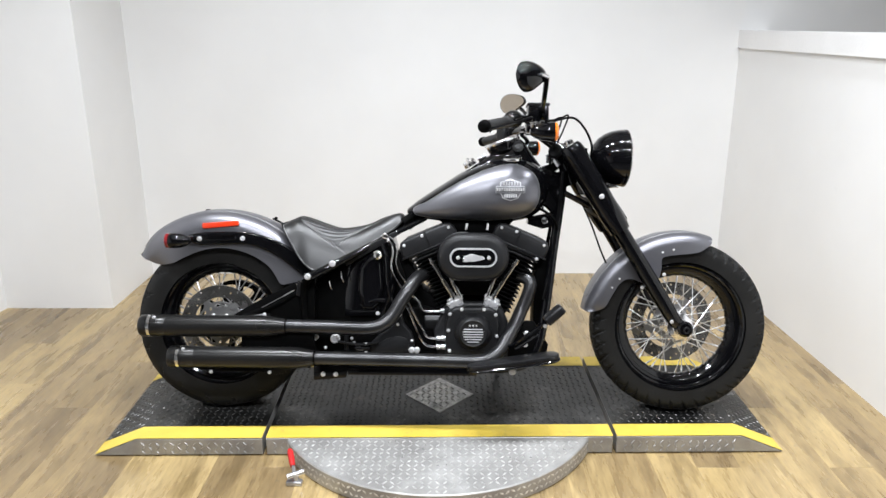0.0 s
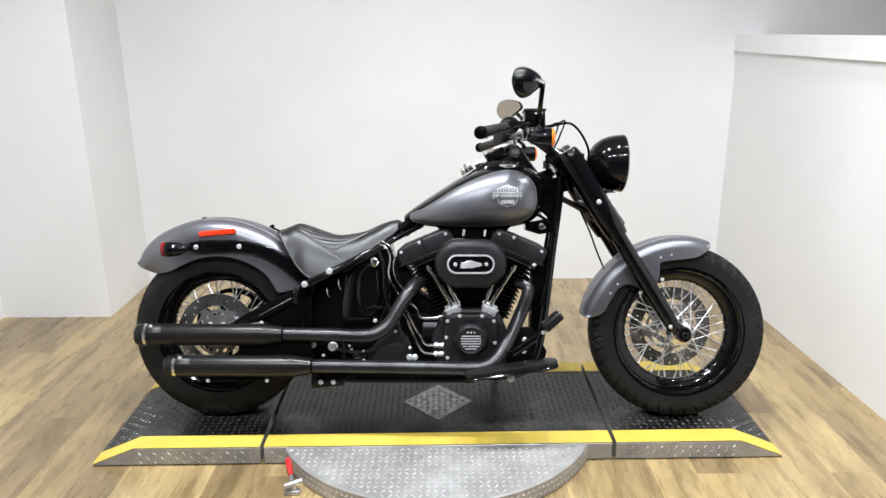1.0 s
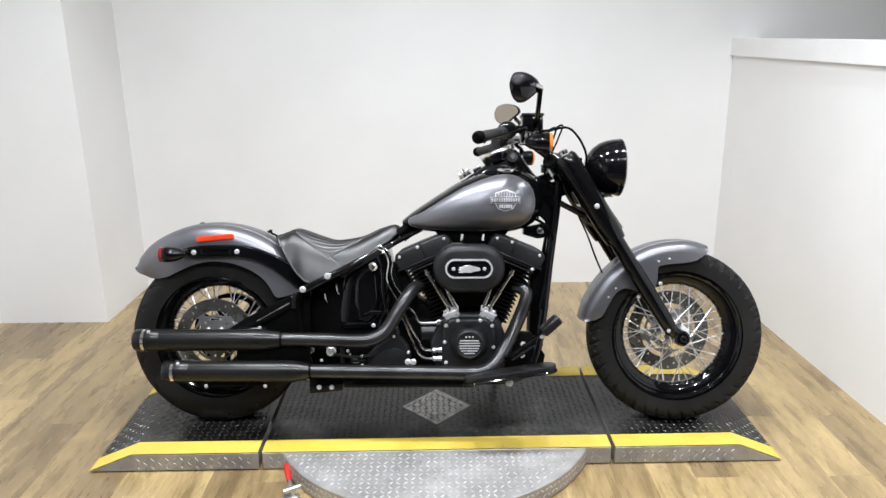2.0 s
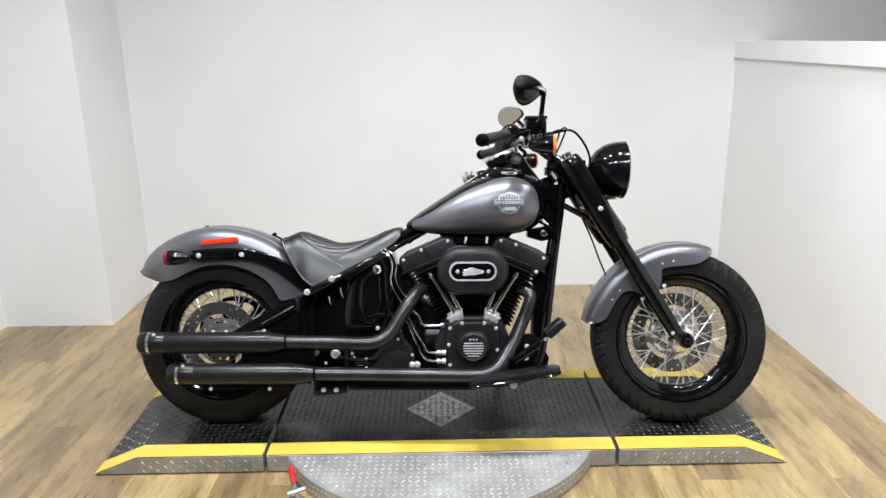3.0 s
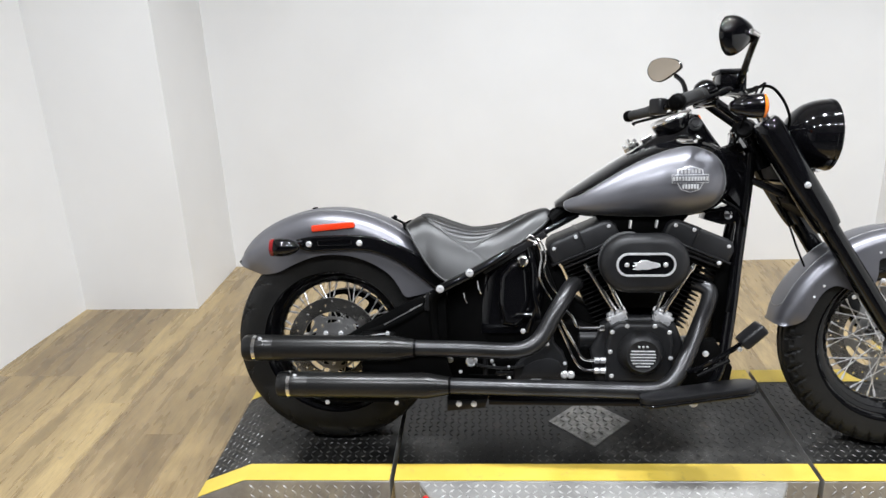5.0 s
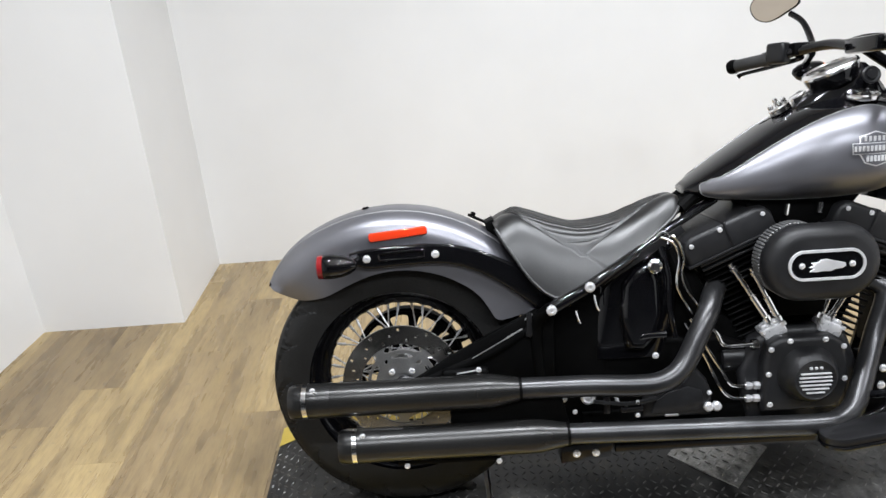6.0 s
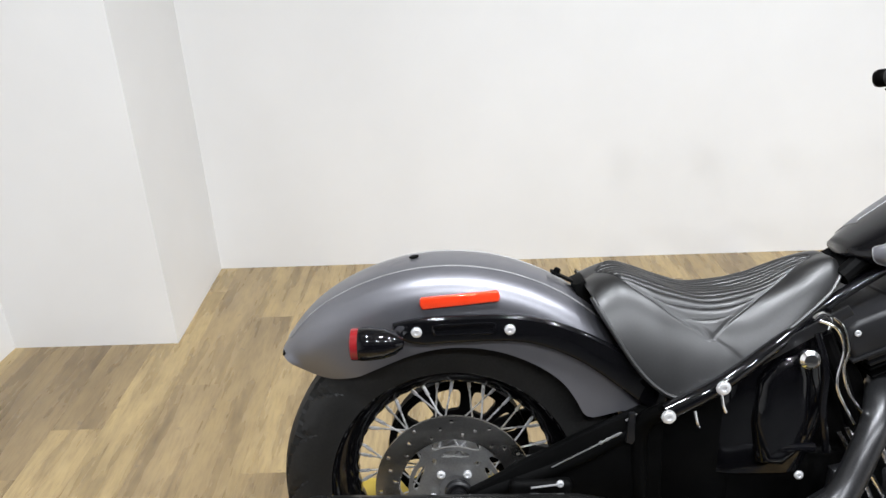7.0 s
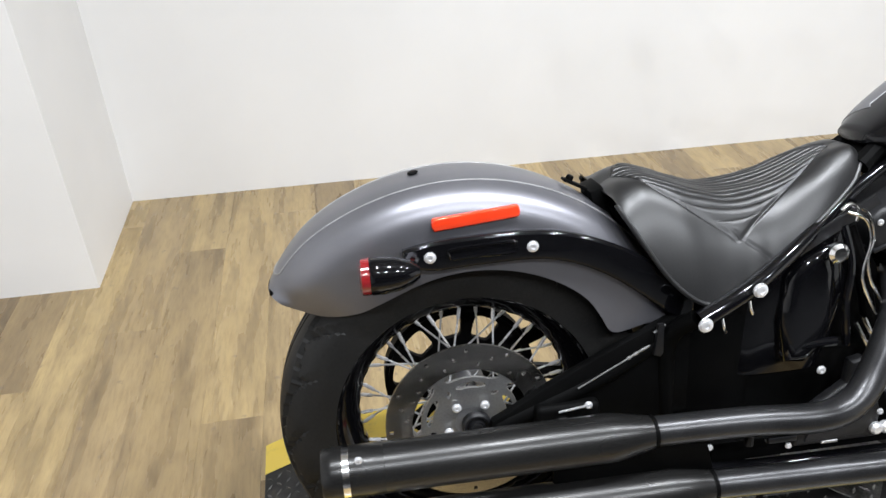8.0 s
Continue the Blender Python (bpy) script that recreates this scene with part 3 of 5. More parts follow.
def wheel(name, origin, half, depth, tyre_mesh, disc_side, disc_r):
    ob = part(name, rim(half, depth), M_GLOSS, bike, "gloss black wire-spoked wheel rim")
    ob.location = origin
    part("tyre", tyre_mesh, M_RUBBER, ob, "black rubber tyre with moulded tread", 18)
    part("hub", lathe([(-0.07, 0.0), (-0.07, 0.026), (-0.062, 0.028), (-0.058, 0.044), (-0.05, 0.046), (-0.044, 0.03), (0.044, 0.03), (0.05, 0.046), (0.058, 0.044), (0.062, 0.028), (0.07, 0.026), (0.07, 0.0)], (0, 0, 0), (0, 1, 0), 32), M_CHROME if name == "front_wheel" else M_ALU, ob)
    for i in range(40):
        side = 1 if i % 2 else -1
        cross = 1 if (i // 2) % 2 else -1
        a = 2 * math.pi * i / 40
        b = a + cross * radians(60)
        p = Vector((0.1775 * math.cos(a), side * 0.006, 0.1775 * math.sin(a)))
        q = Vector((0.042 * math.cos(b), side * 0.053, 0.042 * math.sin(b)))
        key = (name, side, cross)
        if key not in SPOKE:
            d = (p - q).normalized()
            turn_back = Matrix.Rotation(a, 4, "Y")
            bm = joined(tube([q, q + (p - q) * 0.5, p], 0.0017, 6, 1), tube([p - d * 0.022, p - d * 0.003], 0.0032, 6, 1))
            SPOKE[key] = (finish(moved(bm, turn_back)), a)
        s = part("spoke", SPOKE[key][0], M_ZINC, ob)
        s.rotation_euler = (0, -a, 0)
    disc = part("brake_disc", brake_disc(disc_r, disc_r * 0.69, disc_side), M_DISC, ob, "drilled steel brake disc")
    part("disc_carrier", disc_carrier(disc_side + 0.001, 0.026, disc_r * 0.71), M_CARRIER, ob)
    for k in range(5):
        a = 2 * math.pi * k / 5 + 0.94
        b = bolt(0.039 * math.cos(a), disc_side - 0.004 if disc_side < 0 else disc_side + 0.004, 0.039 * math.sin(a), ob, True)
        b.scale = (1.2, 1.2, 1.2)
        if disc_side > 0:
            b.rotation_euler = (0, 0, math.pi)
    return ob


wheel("rear_wheel", AXR, 0.06, 0.82, tyre(0.308, 0.078, 0.217, 360, rear_groove), -0.074, 0.139)
wheel("front_wheel", AXF, 0.052, 0.95, tyre(0.306, 0.067, 0.229, 360, front_groove), 0.066, 0.146)
part("rear_axle", tube([(0, -0.1, AXZ), (0, 0.13, AXZ)], 0.009, 16, 1), M_SATIN, bike)
part("hub_cap", lathe([(0, 0.024), (0.01, 0.024), (0.013, 0.021), (0.013, 0.018), (0.008, 0.016), (0.008, 0.013), (0.016, 0.012), (0.016, 0.0)], (0, -0.08, AXZ), (0, -1, 0), 32), M_SATIN, bike, "black stepped hub cap")
part("front_axle", tube([(1.617, -0.122, AXZ), (1.617, 0.13, AXZ)], 0.011, 16, 1), M_SATIN, bike)
part("axle_cap", lathe([(0, 0.014), (0.014, 0.014), (0.018, 0.011), (0.018, 0.006), (0.012, 0.005), (0.012, 0)], (1.617, -0.118, 0.3), (0, -1, 0), 20), M_SATIN, bike)

# fenders: swept cross-sections round the axle


def fender(origin, angles, outer, skirt, half, depth, steps):
    """Sheet-metal fender with rounded shoulders of the given depth and deep skirts."""
    rows = []
    for i in range(steps + 1):
        th = angles[0] + (angles[1] - angles[0]) * i / steps
        ro, rs, hw = outer(th), skirt(th), half(th)
        c, s = math.cos(radians(th)), math.sin(radians(th))
        prof = []
        deep = min(depth, max(0.004, ro - rs))
        drop = ro - deep
        for f in (0.0, 0.3, 0.6, 0.85):
            prof.append((hw, rs + (drop - rs) * f))
        for k in range(16):
            a = radians(90 * k / 16)
            prof.append((hw * math.cos(a) ** 0.74, drop + deep * math.sin(a) ** 0.84))
        full = [(-y, r) for y, r in prof] + [(0, ro)] + [(y, r) for y, r in reversed(prof)]
        rows.append([(origin.x + r * c, y, origin.z + r * s) for y, r in full])
    bm, _ = grid(rows)
    return solid(bm, 0.003)


r_out = curve([25, 40, 63, 90, 110, 125, 134, 139, 142], [0.384, 0.389, 0.394, 0.398, 0.399, 0.399, 0.393, 0.387, 0.383])
r_skirt = curve([25, 28, 29.5, 31, 34, 40, 50, 70, 94, 110, 118, 126, 131, 135, 138, 140, 141.2], [0.345, 0.318, 0.288, 0.268, 0.26, 0.264, 0.27, 0.268, 0.264, 0.26, 0.26, 0.264, 0.274, 0.287, 0.304, 0.328, 0.355])
r_half = curve([25, 60, 110, 125, 134, 141.5], [0.1, 0.1, 0.097, 0.089, 0.075, 0.05])
part("rear_fender", fender(ARC_R, (27, 141.5), r_out, r_skirt, r_half, 0.066, 90), M_PAINT, bike, "satin charcoal painted rear fender", 50)
f_out = curve([70, 80, 100, 118, 138, 150, 160, 166, 172], [0.326, 0.329, 0.328, 0.327, 0.329, 0.333, 0.338, 0.341, 0.342])
f_skirt = curve([71.5, 73, 78, 86, 95, 104, 108, 111, 115, 119, 126, 130, 134, 138, 142, 147, 155, 163, 167, 170, 172], [0.3, 0.288, 0.264, 0.252, 0.249, 0.25, 0.246, 0.215, 0.194, 0.184, 0.178, 0.184, 0.21, 0.244, 0.258, 0.264, 0.266, 0.27, 0.277, 0.294, 0.32])
f_half = curve([70, 80, 120, 160, 171], [0.066, 0.078, 0.082, 0.08, 0.07])
part("front_fender", fender(ARC_F, (71.5, 172), f_out, f_skirt, f_half, 0.045, 90), M_PAINT, bike, "satin charcoal painted front fender", 50)
for x, z in ((1.542, 0.563), (1.579, 0.572), (1.371, 0.439), (1.396, 0.47)):
    bolt(x, -0.083, z, bike, True, "rivet").scale = (0.6, 0.6, 0.6)
for x, z in ((1.544, 0.488), (1.47, 0.442)):
    bolt(x, -0.1, z, bike, True)



def bead(origin, angles, outer, half, tail, deep):
    """Raised bead along both shoulders of a fender, joined round its tail."""
    pts = [(th, -0.55 * half(th)) for th in np.linspace(angles[0], angles[1], 26)]
    w = 0.55 * half(angles[1])
    end = [(angles[1] + tail * math.sin(a), -w * math.cos(a)) for a in np.linspace(0.3, math.pi - 0.3, 7)]
    full = pts + end + [(th, -y) for th, y in reversed(pts)]
    out = []
    for th, y in full:
        c = (min(1, abs(y) / half(th))) ** (1 / 0.74)
        r = outer(th) - deep * (1 - (1 - c * c) ** 0.42) + 0.0002
        out.append((origin.x + r * math.cos(radians(th)), y, origin.z + r * math.sin(radians(th))))
    return tube(out, 0.0015, 8, 3)


part("fender_bead", bead(ARC_R, (30, 135), r_out, r_half, 3.0, 0.066), M_BEAD, bike, "thin light bead along the rear fender")
part("fender_bead", bead(ARC_F, (76, 160), f_out, f_half, 4.0, 0.045), M_BEAD, bike, "thin light bead along the front fender")

# rear fender furniture
ends = [(-0.06 + 0.005 * math.cos(a), 0.0098 * math.sin(a)) for a in np.linspace(math.pi * 0.5, math.pi * 1.5, 9)] + [(0.06 + 0.005 * math.cos(a), 0.0092 * math.sin(a)) for a in np.linspace(-math.pi * 0.5, math.pi * 0.5, 9)]
turned = Matrix.Translation((0.0095, 0, 0.652)) @ Matrix.Rotation(radians(-5.0), 4, "Y")
part("reflector", moved(slab(ends, -0.1045, -0.094, 0.003, 3), turned), M_RED, bike, "red side reflector", 60)
strut_top = curve([-0.1, -0.06, 0.0, 0.09, 0.15, 0.21, 0.27, 0.31, 0.345], [0.616, 0.624, 0.628, 0.628, 0.618, 0.596, 0.564, 0.538, 0.512])
strut_low = curve([-0.1, -0.06, 0.0, 0.09, 0.15, 0.21, 0.27, 0.31, 0.345], [0.594, 0.58, 0.582, 0.583, 0.571, 0.542, 0.498, 0.466, 0.446])
for sgn in (-1, 1):
    xs = np.linspace(-0.1, 0.345, 40)
    outline = [(x, strut_top(x)) for x in xs] + [(x, strut_low(x)) for x in xs[::-1]]
    y0, y1 = sgn * 0.098, sgn * 0.114
    strut = part("fender_strut", slab(outline, y0, y1, 0.0065, 4), M_GLOSS, bike, "gloss black fender strut")
    slot = [(-0.03, 0.598), (-0.034, 0.604), (-0.03, 0.6125), (0.015, 0.615), (0.06, 0.616), (0.064, 0.608), (0.06, 0.6), (0.015, 0.599)]
    part("slot_trim", tube([(x, sgn * 0.1145, z) for x, z in slot + slot[:1]], 0.0022, 6, 4, False), M_GLOSS, strut)
    for x, z in ((-0.061, 0.603), (0.089, 0.605)):
        b = bolt(x, sgn * 0.113, z, strut)
        if sgn > 0:
            b.rotation_euler = (0, 0, math.pi)
    # bullet lamp with a red lens that faces back
    sig = part("rear_signal", lathe([(0.0, 0.0245), (0.004, 0.0265), (0.018, 0.0265), (0.04, 0.0238), (0.058, 0.0175), (0.07, 0.0085), (0.072, 0.0)], (-0.15, sgn * 0.152, 0.599), (1, 0, 0), 28), M_GLOSS, bike, "gloss black bullet turn signal")
    part("lens", lathe([(-0.013, 0.0), (-0.013, 0.019), (-0.01, 0.0255), (0.001, 0.026), (0.001, 0.0)], (-0.15, sgn * 0.152, 0.599), (1, 0, 0), 28), M_DEEPRED, sig, "dark red lens")
    part("stalk", tube([(-0.102, sgn * 0.147, 0.6), (-0.092, sgn * 0.13, 0.603), (-0.085, sgn * 0.112, 0.605)], 0.011, 10, 4), M_GLOSS, sig)
part("tail_plug", lathe([(0, 0.006), (0.002, 0.009), (0.004, 0.007), (0.004, 0)], (-0.068, 0, 0.6985), (-0.17, 0, 1), 16), M_DARK, bike)
part("tail_edge_trim", tube([(-0.297, -0.04, 0.541), (-0.3015, 0, 0.5455), (-0.297, 0.04, 0.541)], 0.0028, 8, 6), M_DARK, bike)

# seat
seat_top = curve([0.22, 0.245, 0.277, 0.315, 0.36, 0.42, 0.5, 0.585, 0.625, 0.64], [0.65, 0.666, 0.674, 0.664, 0.647, 0.633, 0.643, 0.679, 0.69, 0.684])
seat_low = curve([0.22, 0.235, 0.253, 0.293, 0.335, 0.37, 0.42, 0.53, 0.615, 0.64], [0.655, 0.63, 0.6, 0.54, 0.504, 0.501, 0.526, 0.59, 0.645, 0.672])
seat_half = curve([0.22, 0.24, 0.275, 0.33, 0.4, 0.48, 0.56, 0.62, 0.64], [0.08, 0.1, 0.124, 0.146, 0.142, 0.122, 0.095, 0.066, 0.045])
panel = curve([0.22, 0.243, 0.256, 0.273, 0.293, 0.33, 0.36, 0.39, 0.41, 0.445, 0.49, 0.546, 0.594, 0.616, 0.64], [0.0, 0.0, 0.024, 0.052, 0.071, 0.087, 0.097, 0.106, 0.112, 0.094, 0.071, 0.042, 0.014, 0.0, 0.0])
NU, NV = 200, 288


def seat_point(x, s):
    """Point on the seat's cover: x along the bike, s from -1 to 1 across it."""
    top, low, hw = seat_top(x), seat_low(x), seat_half(x)
    q = abs(s)
    y = hw * q
    z = top - (top - low) * q ** 3.5 + 0.003 * math.sin(q * math.pi)
    edge = panel(x) - y
    if edge > 0:
        fade = min(1, edge / 0.008)
        z += fade * (0.0034 * abs(math.sin(q * 9 * math.pi)) ** 0.6 - 0.001)
    if panel(x) > 0.004:
        z -= 0.0026 * math.exp(-(edge / 0.0022) ** 2)
    # seam from the panel's corner down the flank
    if q > 0.7:
        off = x - 0.41 - 0.05 * (q - 0.78) / 0.22
        z -= 0.003 * math.exp(-(off / 0.0024) ** 2) * min(1, (q - 0.7) / 0.04)
    # soft puckers where the cover is pulled round the rail
    pull = max(0, 1 - abs(x - 0.44) / 0.06) * max(0, (q - 0.75) / 0.25)
    z += 0.0012 * math.sin(x * 150 + q * 6) * pull
    # gentle unevenness of the padding
    z += 0.0012 * math.sin(x * 41 + s * 3.0) * math.sin(s * 7.0 + x * 13)
    return (x, math.copysign(y, s), z)


rows = [[seat_point(0.22 + 0.42 * i / NU, -1 + 2 * j / NV) for j in range(NV + 1)] for i in range(NU + 1)]
bm, vs = grid(rows)
bm.faces.new([v for v in vs[0]])
bm.faces.new([v for v in vs[-1]][::-1])
seat = part("seat", bm, M_LEATHER, bike, "black leather solo seat with pleated centre", 60)
for sgn in (-1, 1):
    xs = np.linspace(0.224, 0.637, 24)
    part("piping", tube([(x, sgn * (seat_half(x) * 0.995), seat_low(x) - 0.002) for x in xs], 0.004, 8, 2), M_LEATHER, seat)
part("seat_pan", slab([(0.23, 0.63), (0.26, 0.58), (0.3, 0.54), (0.345, 0.505), (0.42, 0.525), (0.61, 0.645), (0.58, 0.655), (0.4, 0.56), (0.3, 0.59)], -0.05, 0.05, 0.003), M_DARK, seat)
tilt = Matrix.Translation((0.172, 0, 0.667)) @ Matrix.Rotation(radians(27), 4, "Y")
part("seat_tab", joined(moved(box(-0.006, 0.042, -0.009, 0.009, -0.002, 0.003, 0.0015), tilt), moved(lathe([(0, 0.006), (0.006, 0.006), (0.008, 0.004), (0.008, 0)], (0.004, 0, 0.003), (0, 0, 1), 12), tilt), slab([(0.203, 0.652), (0.222, 0.66), (0.236, 0.625), (0.228, 0.6), (0.212, 0.61)], -0.03, 0.03, 0.003)), M_DARK, bike, "black seat bracket on the fender")

# tank: one shell, with a painted panel on each flank
t_top = curve([0.655, 0.69, 0.74, 0.79, 0.85, 0.92, 0.98, 1.03, 1.08, 1.12, 1.142, 1.15], [0.71, 0.737, 0.771, 0.803, 0.84, 0.87, 0.885, 0.89, 0.883, 0.858, 0.82, 0.79])
t_low = curve([0.655, 0.69, 0.74, 0.79, 0.85, 0.92, 0.98, 1.03, 1.08, 1.12, 1.142, 1.15], [0.69, 0.676, 0.668, 0.664, 0.661, 0.66, 0.661, 0.665, 0.676, 0.7, 0.735, 0.765])
t_half = curve([0.655, 0.69, 0.74, 0.79, 0.85, 0.92, 0.98, 1.03, 1.08, 1.12, 1.142, 1.15], [0.04, 0.072, 0.1, 0.118, 0.133, 0.145, 0.15, 0.149, 0.137, 0.11, 0.075, 0.04])


def tank_y(x, z):
    """Half width of the tank's shell at x, z."""
    lo, hi, w = t_low(x), t_top(x), t_half(x)
    mid = lo + (hi - lo) * 0.42
    h = (z - mid) / (hi - mid) if z > mid else (mid - z) / (mid - lo)
    h = min(0.999, abs(h))
    return w * (1 - h ** 2.4) ** (1 / 2.2)


rows = []
for i in range(57):
    x = 0.655 + 0.495 * i / 56
    lo, hi, w = t_low(x), t_top(x), t_half(x)
    mid = lo + (hi - lo) * 0.42
    row = []
    for j in range(48):
        a = 2 * math.pi * j / 48
        c, s = math.cos(a), math.sin(a)
        yy = w * math.copysign(abs(c) ** (2 / 2.2), c)
        zz = mid + ((hi - mid) if s > 0 else (mid - lo)) * math.copysign(abs(s) ** (2 / 2.4), s)
        row.append((x, yy, zz))
    rows.append(row)
bm, vs = grid(rows, True)
bm.faces.new(vs[0])
bm.faces.new(vs[-1][::-1])
tank = part("fuel_tank", bm, M_GLOSS, bike, "black fuel tank with charcoal side panels", 60)
PANEL = [(0.679, 0.712), (0.683, 0.692), (0.71, 0.683), (0.76, 0.678), (0.83, 0.673), (0.9, 0.671), (0.97, 0.672), (1.037, 0.68), (1.075, 0.694), (1.099, 0.72), (1.111, 0.76), (1.105, 0.806), (1.085, 0.836), (1.055, 0.855), (1.02, 0.864), (0.975, 0.858), (0.93, 0.845), (0.88, 0.824), (0.83, 0.798), (0.78, 0.768), (0.74, 0.743), (0.715, 0.729), (0.7, 0.725), (0.692, 0.72)]
cx, cz = 0.93, 0.76
for sgn in (-1, 1):
    lift = 0.0 if sgn < 0 else 0.038
    ring = smooth_path([(x, 0, min(z + (lift if x < 0.96 and z > 0.715 + 0.55 * max(0, x - 0.72) else 0), t_top(x) - 0.002)) for x, z in PANEL], 6, True)
    rows = []
    for k in range(19):
        f = 1 - (1 - k / 18) ** 1.5
        row = []
        for p in ring:
            x, z = cx + (p.x - cx) * f, cz + (p.z - cz) * f
            row.append((x, sgn * (tank_y(x, z) + (0.0025 if k < 17 else (0.002 if k == 17 else 0.0005))), z))
        rows.append(row)
    bm, vs = grid(rows, True)
    bmesh.ops.remove_doubles(bm, verts=bm.verts, dist=0.00001)
    part("tank_panel", bm, M_PAINT, tank, "satin charcoal painted tank side", 70)
    stripe_path = [(p.x, sgn * (tank_y(p.x, p.z) + 0.0012), p.z) for p in ring[::2]]
    part("pinstripe", tube(stripe_path + stripe_path[:1], 0.001, 6, 2, False), M_BEAD, tank, "thin silver pinstripe")
    # plain badge: a shield crossed by a bar
    bx, bz = 1.01, 0.776

    def on_tank(shape, lift):
        bm = bmesh.new()
        rows = []
        for f in np.linspace(0, 1, 5):
            rows.append([(bx + x * f, sgn * (tank_y(bx + x * f, bz + z * f) + lift), bz + z * f) for x, z in shape])
        g, _ = grid(rows, True)
        bmesh.ops.remove_doubles(g, verts=g.verts, dist=0.00001)
        return g

    def fill(shape):
        out = []
        for (x0, z0), (x1, z1) in zip(shape, shape[1:] + shape[:1]):
            out += [(x0 + (x1 - x0) * k / 4, z0 + (z1 - z0) * k / 4) for k in range(4)]
        return out

    shield = [(-0.034, 0.026), (-0.02, 0.03), (0, 0.036), (0.02, 0.03), (0.034, 0.026), (0.036, -0.01), (0.025, -0.029), (0, -0.037), (-0.025, -0.029), (-0.036, -0.01)]
    part("badge", on_tank(fill(shield), 0.0045), M_SILVER, tank, "plain silver shield badge")
    part("badge_field", on_tank(fill([(x * 0.92, z * 0.93) for x, z in shield]), 0.0052), M_PAINT, tank)
    part("badge_bar", on_tank(fill([(-0.0495, 0.0125), (0.0495, 0.0125), (0.0495, -0.0105), (-0.0495, -0.0105)]), 0.006), M_SILVER, tank)
    part("badge_bar_field", on_tank(fill([(-0.048, 0.011), (0.048, 0.011), (0.048, -0.009), (-0.048, -0.009)]), 0.0068), M_PAINT, tank)
    for row, zz, tall, us in ((0, -0.0045, 0.011, np.linspace(-0.044, 0.044, 12)), (1, 0.0155, 0.0105, np.linspace(-0.023, 0.023, 6)), (2, -0.026, 0.012, np.linspace(-0.019, 0.019, 6))):
        for u in us:
            y = sgn * (tank_y(bx + u, bz + zz) + (0.0074 if row == 0 else 0.0058))
            part("badge_mark", box(bx + u - 0.0026, bx + u + 0.0026, y - 0.0008, y + 0.0008, bz + zz, bz + zz + tall, 0.0004, 1), M_SILVER, tank)

# centre console on the tank, speedometer, caps
rows = []
con_top = curve([0.63, 0.7, 0.79, 0.88, 0.94, 1.0, 1.035, 1.06, 1.09, 1.12, 1.15, 1.185], [0.676, 0.731, 0.793, 0.855, 0.896, 0.934, 0.955, 0.95, 0.908, 0.868, 0.835, 0.8])
con_half = curve([0.63, 0.7, 0.79, 0.88, 0.94, 1.0, 1.04, 1.1, 1.16, 1.185], [0.022, 0.03, 0.036, 0.045, 0.056, 0.064, 0.066, 0.058, 0.05, 0.045])
for i in range(41):
    x = 0.662 + 0.523 * i / 40
    t, h = con_top(x), con_half(x)
    rows.append([(x, h * u, t - (0.07 + 0.05 * max(0, min(1, (x - 0.94) / 0.08))) * abs(u) ** 3.5) for u in np.linspace(-1, 1, 15)])
bm, _ = grid(rows)
console = part("console", solid(bm, 0.004), M_GLOSS, tank, "gloss black tank console")
speedo_axis = (-0.37, 0, 0.93)
speedo = part("speedometer", lathe([(-0.03, 0.05), (-0.016, 0.056), (-0.002, 0.0585), (0.003, 0.052), (-0.016, 0.046)], (0.988, 0, 0.94), speedo_axis, 40), M_GLOSS, bike, "chrome-rimmed speedometer")
part("bezel", lathe([(-0.002, 0.055), (-0.001, 0.0592), (0.004, 0.0605), (0.009, 0.0585), (0.012, 0.054), (0.008, 0.0505), (-0.004, 0.0505)], (0.988, 0, 0.94), speedo_axis, 40, True), M_CHROME, speedo, "chrome bezel")
part("console_trim", moved(box(-0.016, 0.016, -0.014, 0.014, -0.006, 0.008, 0.003), Matrix.Translation((0.918, 0, 0.887)) @ Matrix.Rotation(radians(-32), 4, "Y")), M_CHROME, bike, "small chrome console plate")
part("dial", lathe([(0.006, 0.0), (0.007, 0.0515)], (0.988, 0, 0.94), speedo_axis, 36), M_GLOSS, speedo, "dark dial under glass")
up = Vector((-0.5, 0, 0.87)).normalized()
switch = part("switch_plate", lathe([(-0.012, 0.024), (-0.001, 0.024), (0.002, 0.021), (0.003, 0.0)], (0.873, 0, 0.87), up, 20), M_CHROME, bike, "chrome ignition switch plate")
for u, v, h in ((-0.016, 0.0, 0.01), (0.0, 0.0, 0.018), (0.016, 0.0, 0.01), (0.0, -0.015, 0.009)):
    at = Vector((0.873, v, 0.87)) + Vector((0.87, 0, 0.5)) * u
    part("switch_stud", lathe([(0, 0.006), (h * 0.6, 0.006), (h, 0.0045), (h, 0.0)], at + up * 0.002, up, 10), M_CHROME, switch)
for sgn in (-1, 1):
    cap = part("fuel_cap", lathe([(-0.006, 0.034), (-0.002, 0.0355), (0.003, 0.0345), (0.006, 0.03), (0.005, 0.024), (0.0075, 0.018), (0.008, 0.0)], (1.02, sgn * 0.072, 0.885), (-0.04, sgn * 0.25, 1), 30), M_CHROME, bike, "chrome fuel cap")
part("console_knob", lathe([(0, 0.019), (0.004, 0.019), (0.006, 0.016), (0.005, 0.011), (0.009, 0.01), (0.009, 0)], (1.04, -0.066, 0.925), (-0.1, -1, 0.25), 24), M_SATIN, bike)
part("neck_cover", slab([(1.1, 0.862), (1.14, 0.858), (1.2, 0.83), (1.19, 0.78), (1.12, 0.81)], -0.035, 0.035, 0.006), M_GLOSS, bike)

